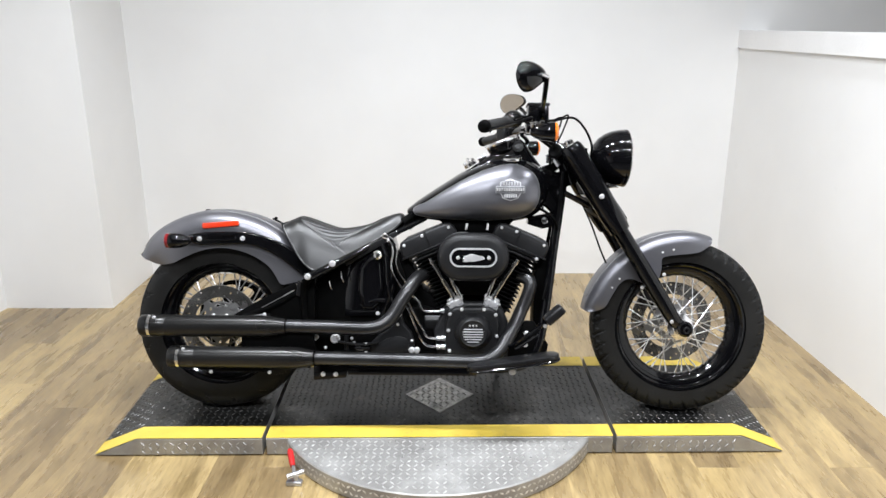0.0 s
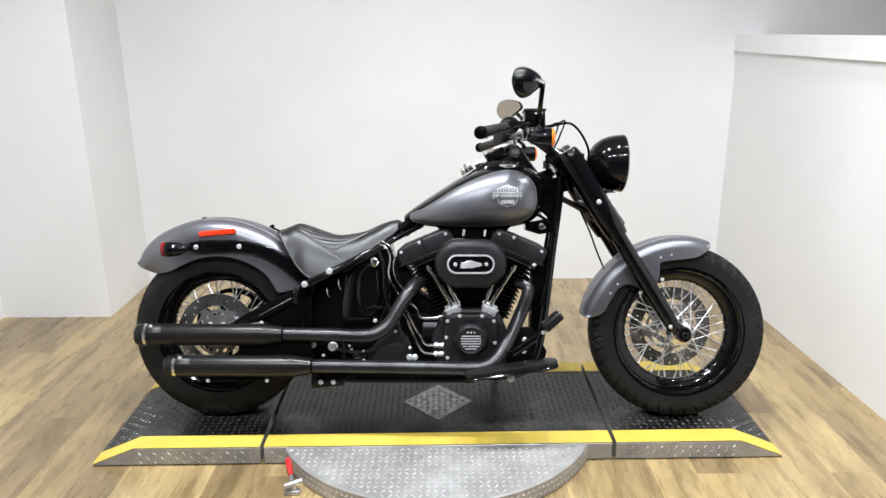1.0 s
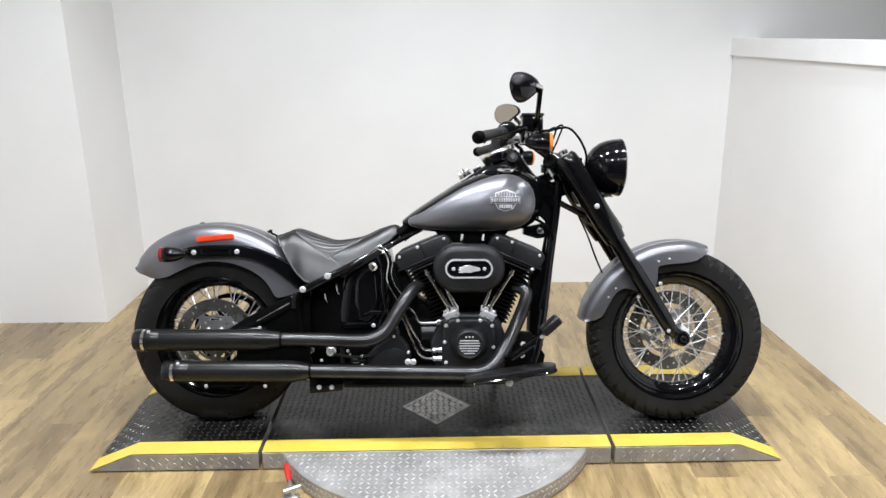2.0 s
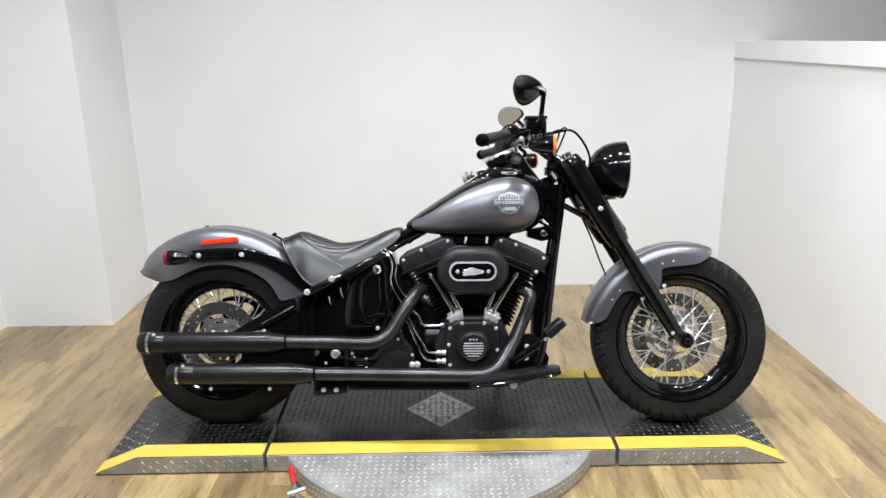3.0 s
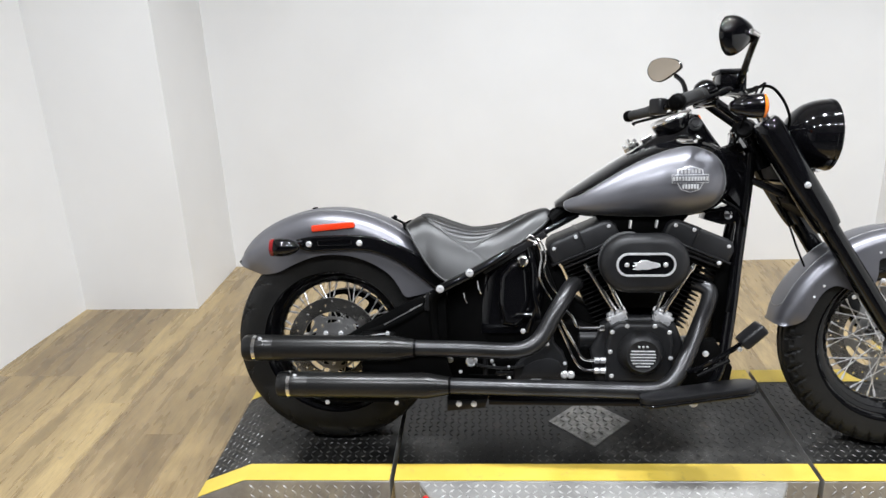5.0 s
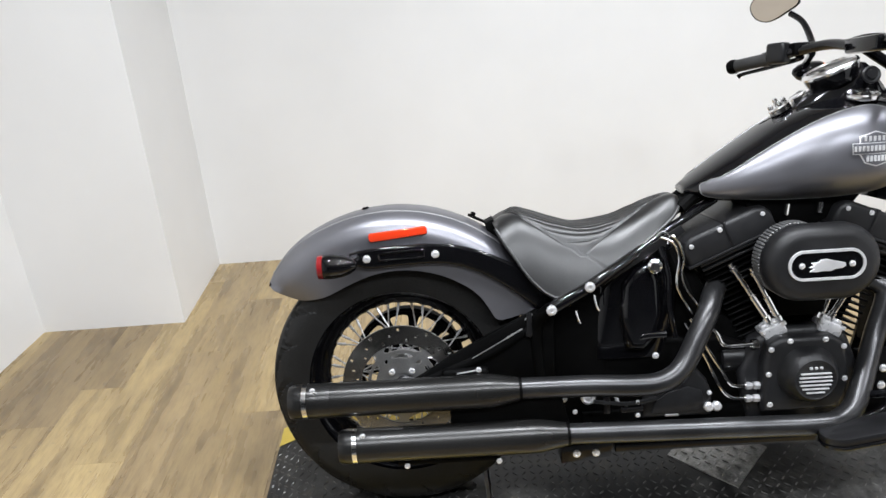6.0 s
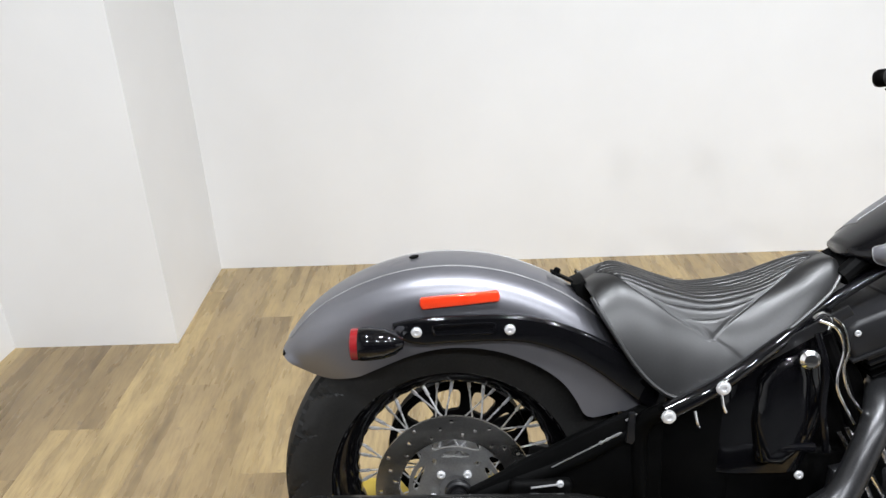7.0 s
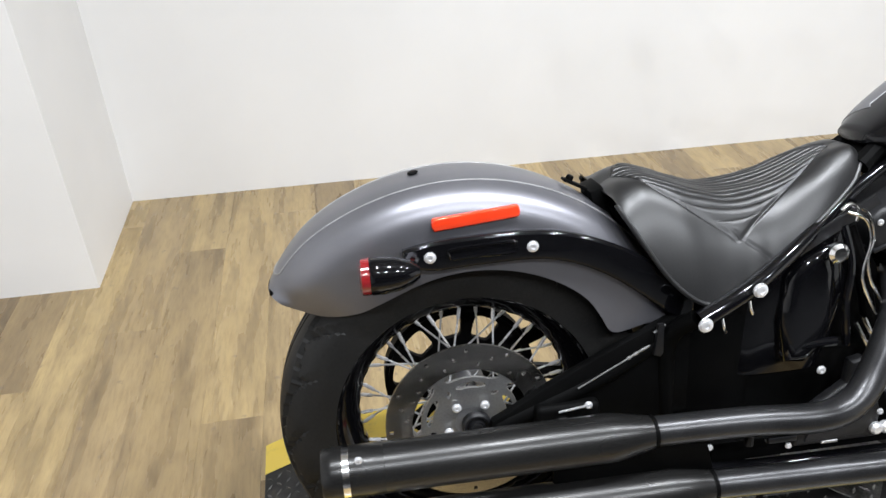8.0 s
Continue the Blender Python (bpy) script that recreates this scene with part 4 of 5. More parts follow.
# frame
for sgn in (-1, 1):
    part("downtube", tube([(1.205, sgn * 0.02, 0.84), (1.19, sgn * 0.035, 0.72), (1.165, sgn * 0.06, 0.55), (1.14, sgn * 0.085, 0.36), (1.11, sgn * 0.1, 0.22), (1.05, sgn * 0.108, 0.165), (0.9, sgn * 0.11, 0.155), (0.6, sgn * 0.11, 0.155), (0.35, sgn * 0.11, 0.17), (0.3, sgn * 0.115, 0.24)], 0.0165, 12, 6), M_GLOSS, bike, "gloss black frame tube")
    part("seat_rail", tube([(0.72, sgn * 0.04, 0.676), (0.62, sgn * 0.064, 0.626), (0.5, sgn * 0.12, 0.565), (0.41, sgn * 0.152, 0.518), (0.33, sgn * 0.16, 0.479)], [0.009, 0.01, 0.012, 0.0135, 0.015], 12, 6), M_GLOSS, bike, "gloss black frame rail")
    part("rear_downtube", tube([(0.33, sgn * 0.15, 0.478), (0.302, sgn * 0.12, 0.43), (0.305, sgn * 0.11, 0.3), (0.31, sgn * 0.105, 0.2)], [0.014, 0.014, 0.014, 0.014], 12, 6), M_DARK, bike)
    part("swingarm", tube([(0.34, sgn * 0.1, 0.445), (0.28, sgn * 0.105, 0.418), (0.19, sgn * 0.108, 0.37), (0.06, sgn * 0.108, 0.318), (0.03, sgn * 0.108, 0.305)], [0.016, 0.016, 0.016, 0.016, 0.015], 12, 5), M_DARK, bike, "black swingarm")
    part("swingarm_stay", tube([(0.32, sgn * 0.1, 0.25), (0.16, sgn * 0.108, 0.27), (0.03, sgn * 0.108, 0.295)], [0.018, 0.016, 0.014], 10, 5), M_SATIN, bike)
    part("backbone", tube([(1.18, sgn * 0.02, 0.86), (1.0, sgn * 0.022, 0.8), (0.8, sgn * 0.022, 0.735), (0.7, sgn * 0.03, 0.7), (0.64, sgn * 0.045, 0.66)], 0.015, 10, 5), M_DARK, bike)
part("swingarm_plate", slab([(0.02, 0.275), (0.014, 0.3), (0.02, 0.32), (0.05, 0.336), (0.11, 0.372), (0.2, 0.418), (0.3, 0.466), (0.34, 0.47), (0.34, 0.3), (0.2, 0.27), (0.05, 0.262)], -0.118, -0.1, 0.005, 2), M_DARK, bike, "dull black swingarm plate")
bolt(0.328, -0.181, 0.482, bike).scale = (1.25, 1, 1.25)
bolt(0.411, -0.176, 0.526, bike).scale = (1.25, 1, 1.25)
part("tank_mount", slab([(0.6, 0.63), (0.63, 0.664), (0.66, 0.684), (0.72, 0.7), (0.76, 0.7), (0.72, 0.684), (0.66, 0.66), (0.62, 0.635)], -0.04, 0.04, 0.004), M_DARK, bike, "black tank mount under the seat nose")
part("steering_head", tube([(1.2, 0, 0.905), (1.245, 0, 0.8)], 0.032, 20, 1), M_GLOSS, bike)
part("cross_plate", slab([(0.44, 0.53), (0.62, 0.635), (0.63, 0.62), (0.45, 0.512)], -0.118, -0.112, 0.001), M_SATIN, bike)
part("adjuster", joined(tube([(0.156, -0.124, 0.366), (0.234, -0.124, 0.408)], 0.0012, 8, 1), lathe([(0, 0.0015), (0.002, 0.003), (0.006, 0.003), (0.007, 0.0018), (0.012, 0.0018), (0.013, 0.0027), (0.019, 0.0027), (0.02, 0.0016), (0.026, 0.0022), (0.036, 0.0022), (0.042, 0.001)], (0.233, -0.124, 0.4075), (0.88, 0, 0.48), 8)), M_STEEL, bike, "thin steel link rod")
part("rod_end", tube([(0.276, -0.122, 0.447), (0.294, -0.122, 0.459)], 0.0018, 8, 1), M_STEEL, bike)
inner = part("inner_fender", lathe([(-0.07, 0.314), (-0.07, 0.345), (0.07, 0.345), (0.07, 0.314)], (0, 0, AXZ), (0, 1, 0), 60, True), M_GRIP, bike, "dark grey inner fender")
keep = bmesh.new()
keep.from_mesh(inner.data)
bmesh.ops.delete(keep, geom=[v for v in keep.verts if not (-28 < math.degrees(math.atan2(v.co.z - AXZ, v.co.x)) < 33)], context="VERTS")
keep.to_mesh(inner.data)
keep.free()

# oil tank and centre bodywork
rows = []
for i in range(13):
    f = i / 12
    z = 0.335 + 0.285 * f
    x0, x1 = 0.395 + 0.06 * f + 0.02 * (1 - f) ** 2, 0.6 + 0.03 * math.sin(f * 3.1)
    if z > 0.5:
        x0 = max(x0, 0.4 + (z - 0.5) * 1.72)
    hw = 0.104 - 0.012 * abs(f - 0.5)
    row = []
    for k in range(36):
        a = 2 * math.pi * k / 36
        c, s = math.cos(a), math.sin(a)
        row.append(((x0 + x1) / 2 + (x1 - x0) / 2 * math.copysign(abs(c) ** 0.5, c), hw * math.copysign(abs(s) ** 0.45, s), z))
    rows.append(row)
bm, vs = grid(rows, True)
bm.faces.new(vs[0][::-1])
bm.faces.new(vs[-1])
part("oil_tank", bm, M_GLOSS, bike, "gloss black horseshoe oil tank", 50)
part("hose", tube([(0.575, -0.115, 0.59), (0.59, -0.124, 0.53), (0.592, -0.122, 0.46), (0.606, -0.118, 0.385)], 0.0065, 10, 6), M_GLOSS, bike, "black rubber hose")
part("battery_cover", slab([(0.5, 0.36), (0.487, 0.43), (0.492, 0.51), (0.52, 0.545), (0.555, 0.56), (0.575, 0.52), (0.58, 0.44), (0.566, 0.38), (0.54, 0.355)], -0.122, -0.07, 0.021, 6), M_GLOSS, bike, "gloss black side cover of the oil tank")
part("chrome_knob", lathe([(0, 0.007), (0.012, 0.007), (0.014, 0.013), (0.02, 0.0165), (0.028, 0.0155), (0.033, 0.01), (0.034, 0)], (0.562, -0.108, 0.551), (-0.12, -1, 0.05), 22), M_CHROME, bike, "chrome knob")
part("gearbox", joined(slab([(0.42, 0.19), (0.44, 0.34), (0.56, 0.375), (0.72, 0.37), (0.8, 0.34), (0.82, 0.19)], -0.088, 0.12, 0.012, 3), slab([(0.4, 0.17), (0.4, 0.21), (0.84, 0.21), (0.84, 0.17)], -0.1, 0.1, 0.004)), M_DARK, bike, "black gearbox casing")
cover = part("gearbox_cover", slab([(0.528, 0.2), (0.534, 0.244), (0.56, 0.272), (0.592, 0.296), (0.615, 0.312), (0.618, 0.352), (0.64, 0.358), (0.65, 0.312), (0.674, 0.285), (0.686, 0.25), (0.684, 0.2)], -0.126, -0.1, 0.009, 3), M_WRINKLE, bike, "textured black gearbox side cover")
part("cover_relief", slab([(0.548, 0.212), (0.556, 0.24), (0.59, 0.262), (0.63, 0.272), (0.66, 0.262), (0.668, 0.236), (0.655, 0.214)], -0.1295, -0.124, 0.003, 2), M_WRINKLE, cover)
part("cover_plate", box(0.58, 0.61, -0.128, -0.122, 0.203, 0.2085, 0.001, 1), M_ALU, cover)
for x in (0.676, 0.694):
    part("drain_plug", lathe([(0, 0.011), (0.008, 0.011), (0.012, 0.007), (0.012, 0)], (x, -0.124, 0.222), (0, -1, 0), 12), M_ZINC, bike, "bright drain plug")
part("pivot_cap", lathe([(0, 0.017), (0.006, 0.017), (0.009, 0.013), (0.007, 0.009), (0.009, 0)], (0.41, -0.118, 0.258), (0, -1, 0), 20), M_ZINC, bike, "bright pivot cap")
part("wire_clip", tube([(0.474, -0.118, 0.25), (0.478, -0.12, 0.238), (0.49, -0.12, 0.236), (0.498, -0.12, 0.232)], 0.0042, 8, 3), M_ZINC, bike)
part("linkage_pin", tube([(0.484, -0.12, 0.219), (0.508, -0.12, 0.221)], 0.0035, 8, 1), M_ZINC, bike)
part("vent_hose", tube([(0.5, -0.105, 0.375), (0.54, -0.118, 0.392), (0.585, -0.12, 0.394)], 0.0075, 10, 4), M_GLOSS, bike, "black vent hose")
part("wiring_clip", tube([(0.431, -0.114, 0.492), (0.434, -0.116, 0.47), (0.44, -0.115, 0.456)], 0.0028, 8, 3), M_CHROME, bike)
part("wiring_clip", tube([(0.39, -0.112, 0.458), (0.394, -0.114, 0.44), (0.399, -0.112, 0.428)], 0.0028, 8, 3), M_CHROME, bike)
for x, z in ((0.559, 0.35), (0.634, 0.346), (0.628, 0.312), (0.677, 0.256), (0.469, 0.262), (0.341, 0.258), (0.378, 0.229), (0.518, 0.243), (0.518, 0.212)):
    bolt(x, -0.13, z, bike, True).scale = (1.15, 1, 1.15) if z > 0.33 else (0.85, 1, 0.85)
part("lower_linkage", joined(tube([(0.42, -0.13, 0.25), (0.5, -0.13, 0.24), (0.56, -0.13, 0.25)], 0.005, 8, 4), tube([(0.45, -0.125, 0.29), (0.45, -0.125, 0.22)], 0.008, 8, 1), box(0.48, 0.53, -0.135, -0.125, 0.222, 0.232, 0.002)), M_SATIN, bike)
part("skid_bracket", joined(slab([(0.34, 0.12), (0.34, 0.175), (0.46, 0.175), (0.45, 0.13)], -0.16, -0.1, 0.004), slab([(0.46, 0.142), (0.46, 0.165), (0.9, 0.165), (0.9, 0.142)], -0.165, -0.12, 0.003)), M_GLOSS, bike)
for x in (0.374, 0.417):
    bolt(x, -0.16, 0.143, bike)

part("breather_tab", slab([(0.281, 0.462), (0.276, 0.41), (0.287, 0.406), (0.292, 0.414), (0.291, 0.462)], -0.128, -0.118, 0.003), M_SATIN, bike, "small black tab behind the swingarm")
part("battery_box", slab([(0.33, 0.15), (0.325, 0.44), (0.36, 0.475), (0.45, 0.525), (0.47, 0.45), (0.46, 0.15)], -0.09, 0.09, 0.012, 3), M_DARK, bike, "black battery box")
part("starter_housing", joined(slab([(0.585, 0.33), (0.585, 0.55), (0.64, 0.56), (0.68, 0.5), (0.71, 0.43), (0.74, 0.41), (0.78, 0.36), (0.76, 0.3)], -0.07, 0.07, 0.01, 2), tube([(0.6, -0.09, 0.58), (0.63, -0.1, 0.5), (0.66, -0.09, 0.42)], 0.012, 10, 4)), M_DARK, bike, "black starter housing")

# engine: crankcase, two finned cylinders, heads with rocker boxes
CX, CZ = 0.893, 0.25
part("crankcase", joined(slab([(0.77, 0.165), (0.75, 0.29), (0.785, 0.365), (0.83, 0.39), (0.945, 0.39), (0.99, 0.365), (1.02, 0.29), (1.01, 0.165)], -0.11, 0.13, 0.015, 3)), M_WRINKLE, bike, "textured black crankcase")
part("cam_cover", slab([(0.793, 0.205), (0.793, 0.318), (0.803, 0.36), (0.828, 0.376), (0.943, 0.376), (0.968, 0.36), (0.978, 0.318), (0.978, 0.24), (0.963, 0.205)], -0.142, -0.1, 0.012, 3), M_WRINKLE, bike, "textured black cam cover")
for x, z in ((0.849, 0.368), (0.925, 0.368), (0.808, 0.351), (0.965, 0.35), (0.803, 0.294), (0.807, 0.224), (0.969, 0.276)):
    bolt(x, -0.141, z, bike, True)
timer = part("timer_cover", lathe([(0, 0.066), (0.01, 0.064), (0.028, 0.056), (0.042, 0.048), (0.045, 0.044), (0.043, 0.041), (0.043, 0)], (0.887, -0.137, 0.292), (0, -1, 0), 44), M_WRINKLE, bike, "round black timer cover with chrome bars")
for k in range(6):
    z = 0.292 + 0.014 - k * 0.0086
    hw = math.sqrt(max(0.0001, 0.035 ** 2 - (z - 0.292) ** 2))
    part("timer_bar", box(0.887 - hw, 0.887 + hw, -0.1845, -0.179, z - 0.0016, z + 0.0016, 0.0008), M_SILVER, timer)
for u in (-0.011, 0, 0.011):
    part("timer_mark", box(0.884 + u, 0.89 + u, -0.1845, -0.179, 0.316, 0.321, 0.001), M_SILVER, timer)
FINS = {}
for sgn, tag in ((-1, "rear"), (1, "front")):
    tilt = Matrix.Translation((CX + sgn * 0.008, 0, CZ)) @ Matrix.Rotation(radians(22.5 * sgn), 4, "Y")
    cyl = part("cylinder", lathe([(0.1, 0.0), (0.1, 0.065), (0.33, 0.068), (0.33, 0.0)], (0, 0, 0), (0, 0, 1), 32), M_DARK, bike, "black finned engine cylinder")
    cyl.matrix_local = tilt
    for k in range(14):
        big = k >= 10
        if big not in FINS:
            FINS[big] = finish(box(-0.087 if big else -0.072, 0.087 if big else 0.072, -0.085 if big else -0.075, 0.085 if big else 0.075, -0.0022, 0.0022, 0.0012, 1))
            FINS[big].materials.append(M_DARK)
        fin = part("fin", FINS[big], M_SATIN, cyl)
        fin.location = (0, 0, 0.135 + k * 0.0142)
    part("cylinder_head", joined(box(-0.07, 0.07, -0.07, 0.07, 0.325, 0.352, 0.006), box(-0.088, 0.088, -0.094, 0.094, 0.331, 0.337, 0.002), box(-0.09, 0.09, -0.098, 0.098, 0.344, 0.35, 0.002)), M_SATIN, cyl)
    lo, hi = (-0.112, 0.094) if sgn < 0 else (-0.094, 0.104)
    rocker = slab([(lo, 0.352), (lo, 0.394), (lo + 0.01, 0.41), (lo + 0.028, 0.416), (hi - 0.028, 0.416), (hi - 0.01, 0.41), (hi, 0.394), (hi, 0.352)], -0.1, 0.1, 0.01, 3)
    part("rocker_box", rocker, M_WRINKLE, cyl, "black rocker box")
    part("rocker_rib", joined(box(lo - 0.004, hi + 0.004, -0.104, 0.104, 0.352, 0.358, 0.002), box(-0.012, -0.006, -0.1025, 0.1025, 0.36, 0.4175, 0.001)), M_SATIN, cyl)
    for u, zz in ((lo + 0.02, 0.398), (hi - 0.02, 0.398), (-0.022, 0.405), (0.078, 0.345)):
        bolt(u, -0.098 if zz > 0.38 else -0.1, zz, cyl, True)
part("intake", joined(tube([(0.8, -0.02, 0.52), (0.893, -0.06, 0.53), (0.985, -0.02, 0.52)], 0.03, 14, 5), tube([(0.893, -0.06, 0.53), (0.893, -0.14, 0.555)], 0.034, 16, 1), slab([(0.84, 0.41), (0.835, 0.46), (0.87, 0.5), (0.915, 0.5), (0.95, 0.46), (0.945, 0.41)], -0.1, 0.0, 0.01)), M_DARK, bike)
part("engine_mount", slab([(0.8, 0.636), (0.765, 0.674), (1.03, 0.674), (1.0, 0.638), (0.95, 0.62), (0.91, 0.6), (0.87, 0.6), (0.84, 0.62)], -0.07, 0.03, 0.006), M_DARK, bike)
for x in (0.862, 0.935):
    part("mount_stud", tube([(x, -0.075, 0.637), (x + 0.003, -0.075, 0.66)], 0.0055, 8, 1), M_CHROME, bike)

# pushrod tubes and lifter blocks
for base, top in (((0.82, 0.402), (0.736, 0.537)), ((0.844, 0.402), (0.782, 0.525)), ((0.957, 0.402), (1.042, 0.535)), ((0.934, 0.402), (0.984, 0.525))):
    a, b = Vector((base[0], -0.092, base[1])), Vector((top[0], -0.088, top[1]))
    d = (b - a).normalized()
    L = (b - a).length
    part("pushrod_tube", lathe([(0, 0.0), (0, 0.011), (0.012, 0.011), (0.014, 0.0085), (L * 0.45, 0.0085), (L * 0.46, 0.0065), (L * 0.86, 0.0065), (L * 0.87, 0.01), (L * 0.93, 0.01), (L * 0.94, 0.0065), (L, 0.0065), (L, 0)], a, d, 16), M_CHROME, bike, "chrome pushrod tube")
for sgn, x in ((-1, 0.827), (1, 0.951)):
    bm = joined(box(-0.032, 0.032, -0.024, 0.03, -0.018, 0.014, 0.004), *[lathe([(0, 0.014), (0.016, 0.014), (0.02, 0.011), (0.02, 0)], (u, -0.004, 0.006), (0, 0, 1), 14) for u in (-0.016, 0.016)], *[lathe([(0, 0.007), (0.01, 0.007), (0.01, 0)], (u, -0.022, 0.006), (0, 0, 1), 10) for u in (-0.03, 0.03)])
    ob = part("lifter_block", bm, M_ZINC, bike, "polished lifter block")
    ob.matrix_local = Matrix.Translation((x, -0.094, 0.383)) @ Matrix.Rotation(radians(24 * sgn), 4, "Y") @ Matrix.Scale(0.82, 4)

# air cleaner
def oval(hx, hz, n=40):
    r = hz
    return [((hx - r) * (1 if math.cos(a) > 0 else -1) + r * math.cos(a), r * math.sin(a)) for a in (2 * math.pi * (k + 0.5) / n for k in range(n))]


ACX, ACZ = 0.886, 0.561


def oval_rings(rings, n=48):
    """Stacked ovals (half length, half height, y) as one closed skin."""
    rows = [[(ACX + x, y, ACZ + z) for x, z in oval(hx, hz, n)] for hx, hz, y in rings]
    bm, vs = grid(rows, True)
    bm.faces.new(vs[0][::-1])
    bm.faces.new(vs[-1])
    return bm


cleaner = part("air_cleaner", oval_rings([(0.108, 0.069, -0.146), (0.117, 0.078, -0.149), (0.12, 0.081, -0.154), (0.12, 0.081, -0.165), (0.118, 0.079, -0.176), (0.112, 0.073, -0.187), (0.1, 0.065, -0.193), (0.09, 0.055, -0.195)]), M_WRINKLE, bike, "textured black oval air cleaner cover", 40)
cleaner.location = (0, -0.018, -0.009)
part("filter", oval_rings([(0.104, 0.067, -0.1), (0.106, 0.069, -0.104), (0.106, 0.069, -0.147)]), M_DARK, cleaner, "black pleated filter")
TOOTH = finish(box(-0.0028, 0.0028, -0.017, 0.017, -0.0065, 0.0065, 0.001, 1))
TOOTH.materials.append(M_TEETH)
for k in range(36):
    a = radians(78 + k * 5.6)
    tooth = part("filter_tooth", TOOTH, M_TEETH, cleaner)
    tooth.location = (ACX - 0.037 + 0.075 * math.cos(a), -0.126, ACZ + 0.075 * math.sin(a))
    tooth.rotation_euler = (0, math.pi / 2 - a, 0)
badge = part("cleaner_badge", oval_rings([(0.072, 0.026, -0.194), (0.072, 0.026, -0.1965)]), M_GLOSS, cleaner, "black oval inset")
rows = []
for hx, hz, y in ((0.072, 0.0255, -0.194), (0.073, 0.0265, -0.199), (0.078, 0.0315, -0.199), (0.079, 0.0325, -0.194)):
    rows.append([(ACX + x, y, ACZ + z) for x, z in oval(hx, hz, 48)])
bm, _ = grid(rows, True, True)
part("cleaner_ring", bm, M_SILVER, cleaner, "bright silver oval ring")
shape = [(-0.036, -0.012), (-0.028, -0.006), (-0.037, -0.003), (-0.027, 0.001), (-0.034, 0.006), (-0.02, 0.007), (-0.014, 0.012), (0.0, 0.013), (0.012, 0.009), (0.026, 0.006), (0.036, 0.003), (0.037, -0.004), (0.028, -0.008), (0.016, -0.009), (0.006, -0.013), (-0.01, -0.012), (-0.022, -0.014)]
part("emblem", slab([(ACX + x, ACZ + z) for x, z in shape], -0.2, -0.1965, 0.001, 1), M_SILVER, cleaner, "plain silver emblem")
for u in (-0.051, 0.051):
    bolt(ACX + u, -0.196, ACZ, cleaner, True)

# exhaust
part("header_pipe", tube([(0.715, -0.06, 0.478), (0.694, -0.1, 0.47), (0.672, -0.135, 0.442), (0.645, -0.156, 0.402), (0.616, -0.172, 0.353), (0.588, -0.184, 0.325), (0.55, -0.193, 0.311), (0.5, -0.196, 0.309), (0.4, -0.187, 0.311), (0.24, -0.182, 0.312)], 0.0232, 20, 8), M_PIPE, bike, "satin grey-black rear exhaust header")
part("header_pipe", tube([(1.05, -0.05, 0.474), (1.079, -0.07, 0.464), (1.086, -0.082, 0.436), (1.053, -0.1, 0.354), (1.005, -0.148, 0.269), (0.972, -0.178, 0.227), (0.935, -0.196, 0.207), (0.89, -0.206, 0.202), (0.75, -0.206, 0.204), (0.34, -0.192, 0.206)], 0.0226, 20, 8), M_PIPE, bike, "satin grey-black front exhaust header")


def muffler(x0, x1, y, z):
    """Slash-free straight silencer with a tapered front, an end cap and a bright band."""
    ob = part("muffler", lathe([(x0 + 0.03, 0.0368), (x1 - 0.075, 0.0368), (x1 - 0.06, 0.0362), (x1 - 0.02, 0.0285), (x1 - 0.004, 0.0255), (x1, 0.025), (x1, 0.0), ], (0, y, z), (1, 0, 0), 40), M_EXH, bike, "satin black exhaust muffler")
    part("end_cap", lathe([(x0 + 0.07, 0.03), (x0, 0.03), (x0 - 0.004, 0.033), (x0, 0.0362), (x0 + 0.012, 0.0375), (x0 + 0.026, 0.0375)], (0, y, z), (1, 0, 0), 40), M_EXH, ob)
    part("end_band", lathe([(x0 + 0.026, 0.0365), (x0 + 0.026, 0.0382), (x0 + 0.036, 0.0382), (x0 + 0.036, 0.0365)], (0, y, z), (1, 0, 0), 40, True), M_CHROME, ob, "bright metal band")
    part("cap_sleeve", lathe([(x0 + 0.036, 0.036), (x0 + 0.036, 0.0374), (x0 + 0.085, 0.0374), (x0 + 0.086, 0.0368)], (0, y, z), (1, 0, 0), 40), M_EXH, ob)
    b = bolt(x0 + 0.05, y - 0.02, z + 0.031, ob, True)
    part("joint_band", lathe([(x1 - 0.003, 0.0262), (x1 + 0.003, 0.0262), (x1 + 0.003, 0.022), (x1 - 0.003, 0.022)], (0, y, z), (1, 0, 0), 32, True), M_DARK, ob)
    part("baffle", lathe([(x0 + 0.05, 0.0), (x0 + 0.05, 0.031)], (0, y, z), (1, 0, 0), 24), M_DARK, ob)
    return ob


muffler(-0.24, 0.254, -0.182, 0.311)
muffler(-0.14, 0.352, -0.192, 0.206)
part("muffler_bracket", joined(slab([(0.1, 0.22), (0.1, 0.3), (0.34, 0.3), (0.36, 0.22)], -0.185, -0.172, 0.003), box(-0.02, 0.2, -0.2, -0.19, 0.158, 0.172, 0.002)), M_DARK, bike)
for x, z in ((0.0, 0.158), (0.2, 0.158)):
    bolt(x, -0.203, z, bike, True)
bolt(0.35, -0.15, 0.27, bike)

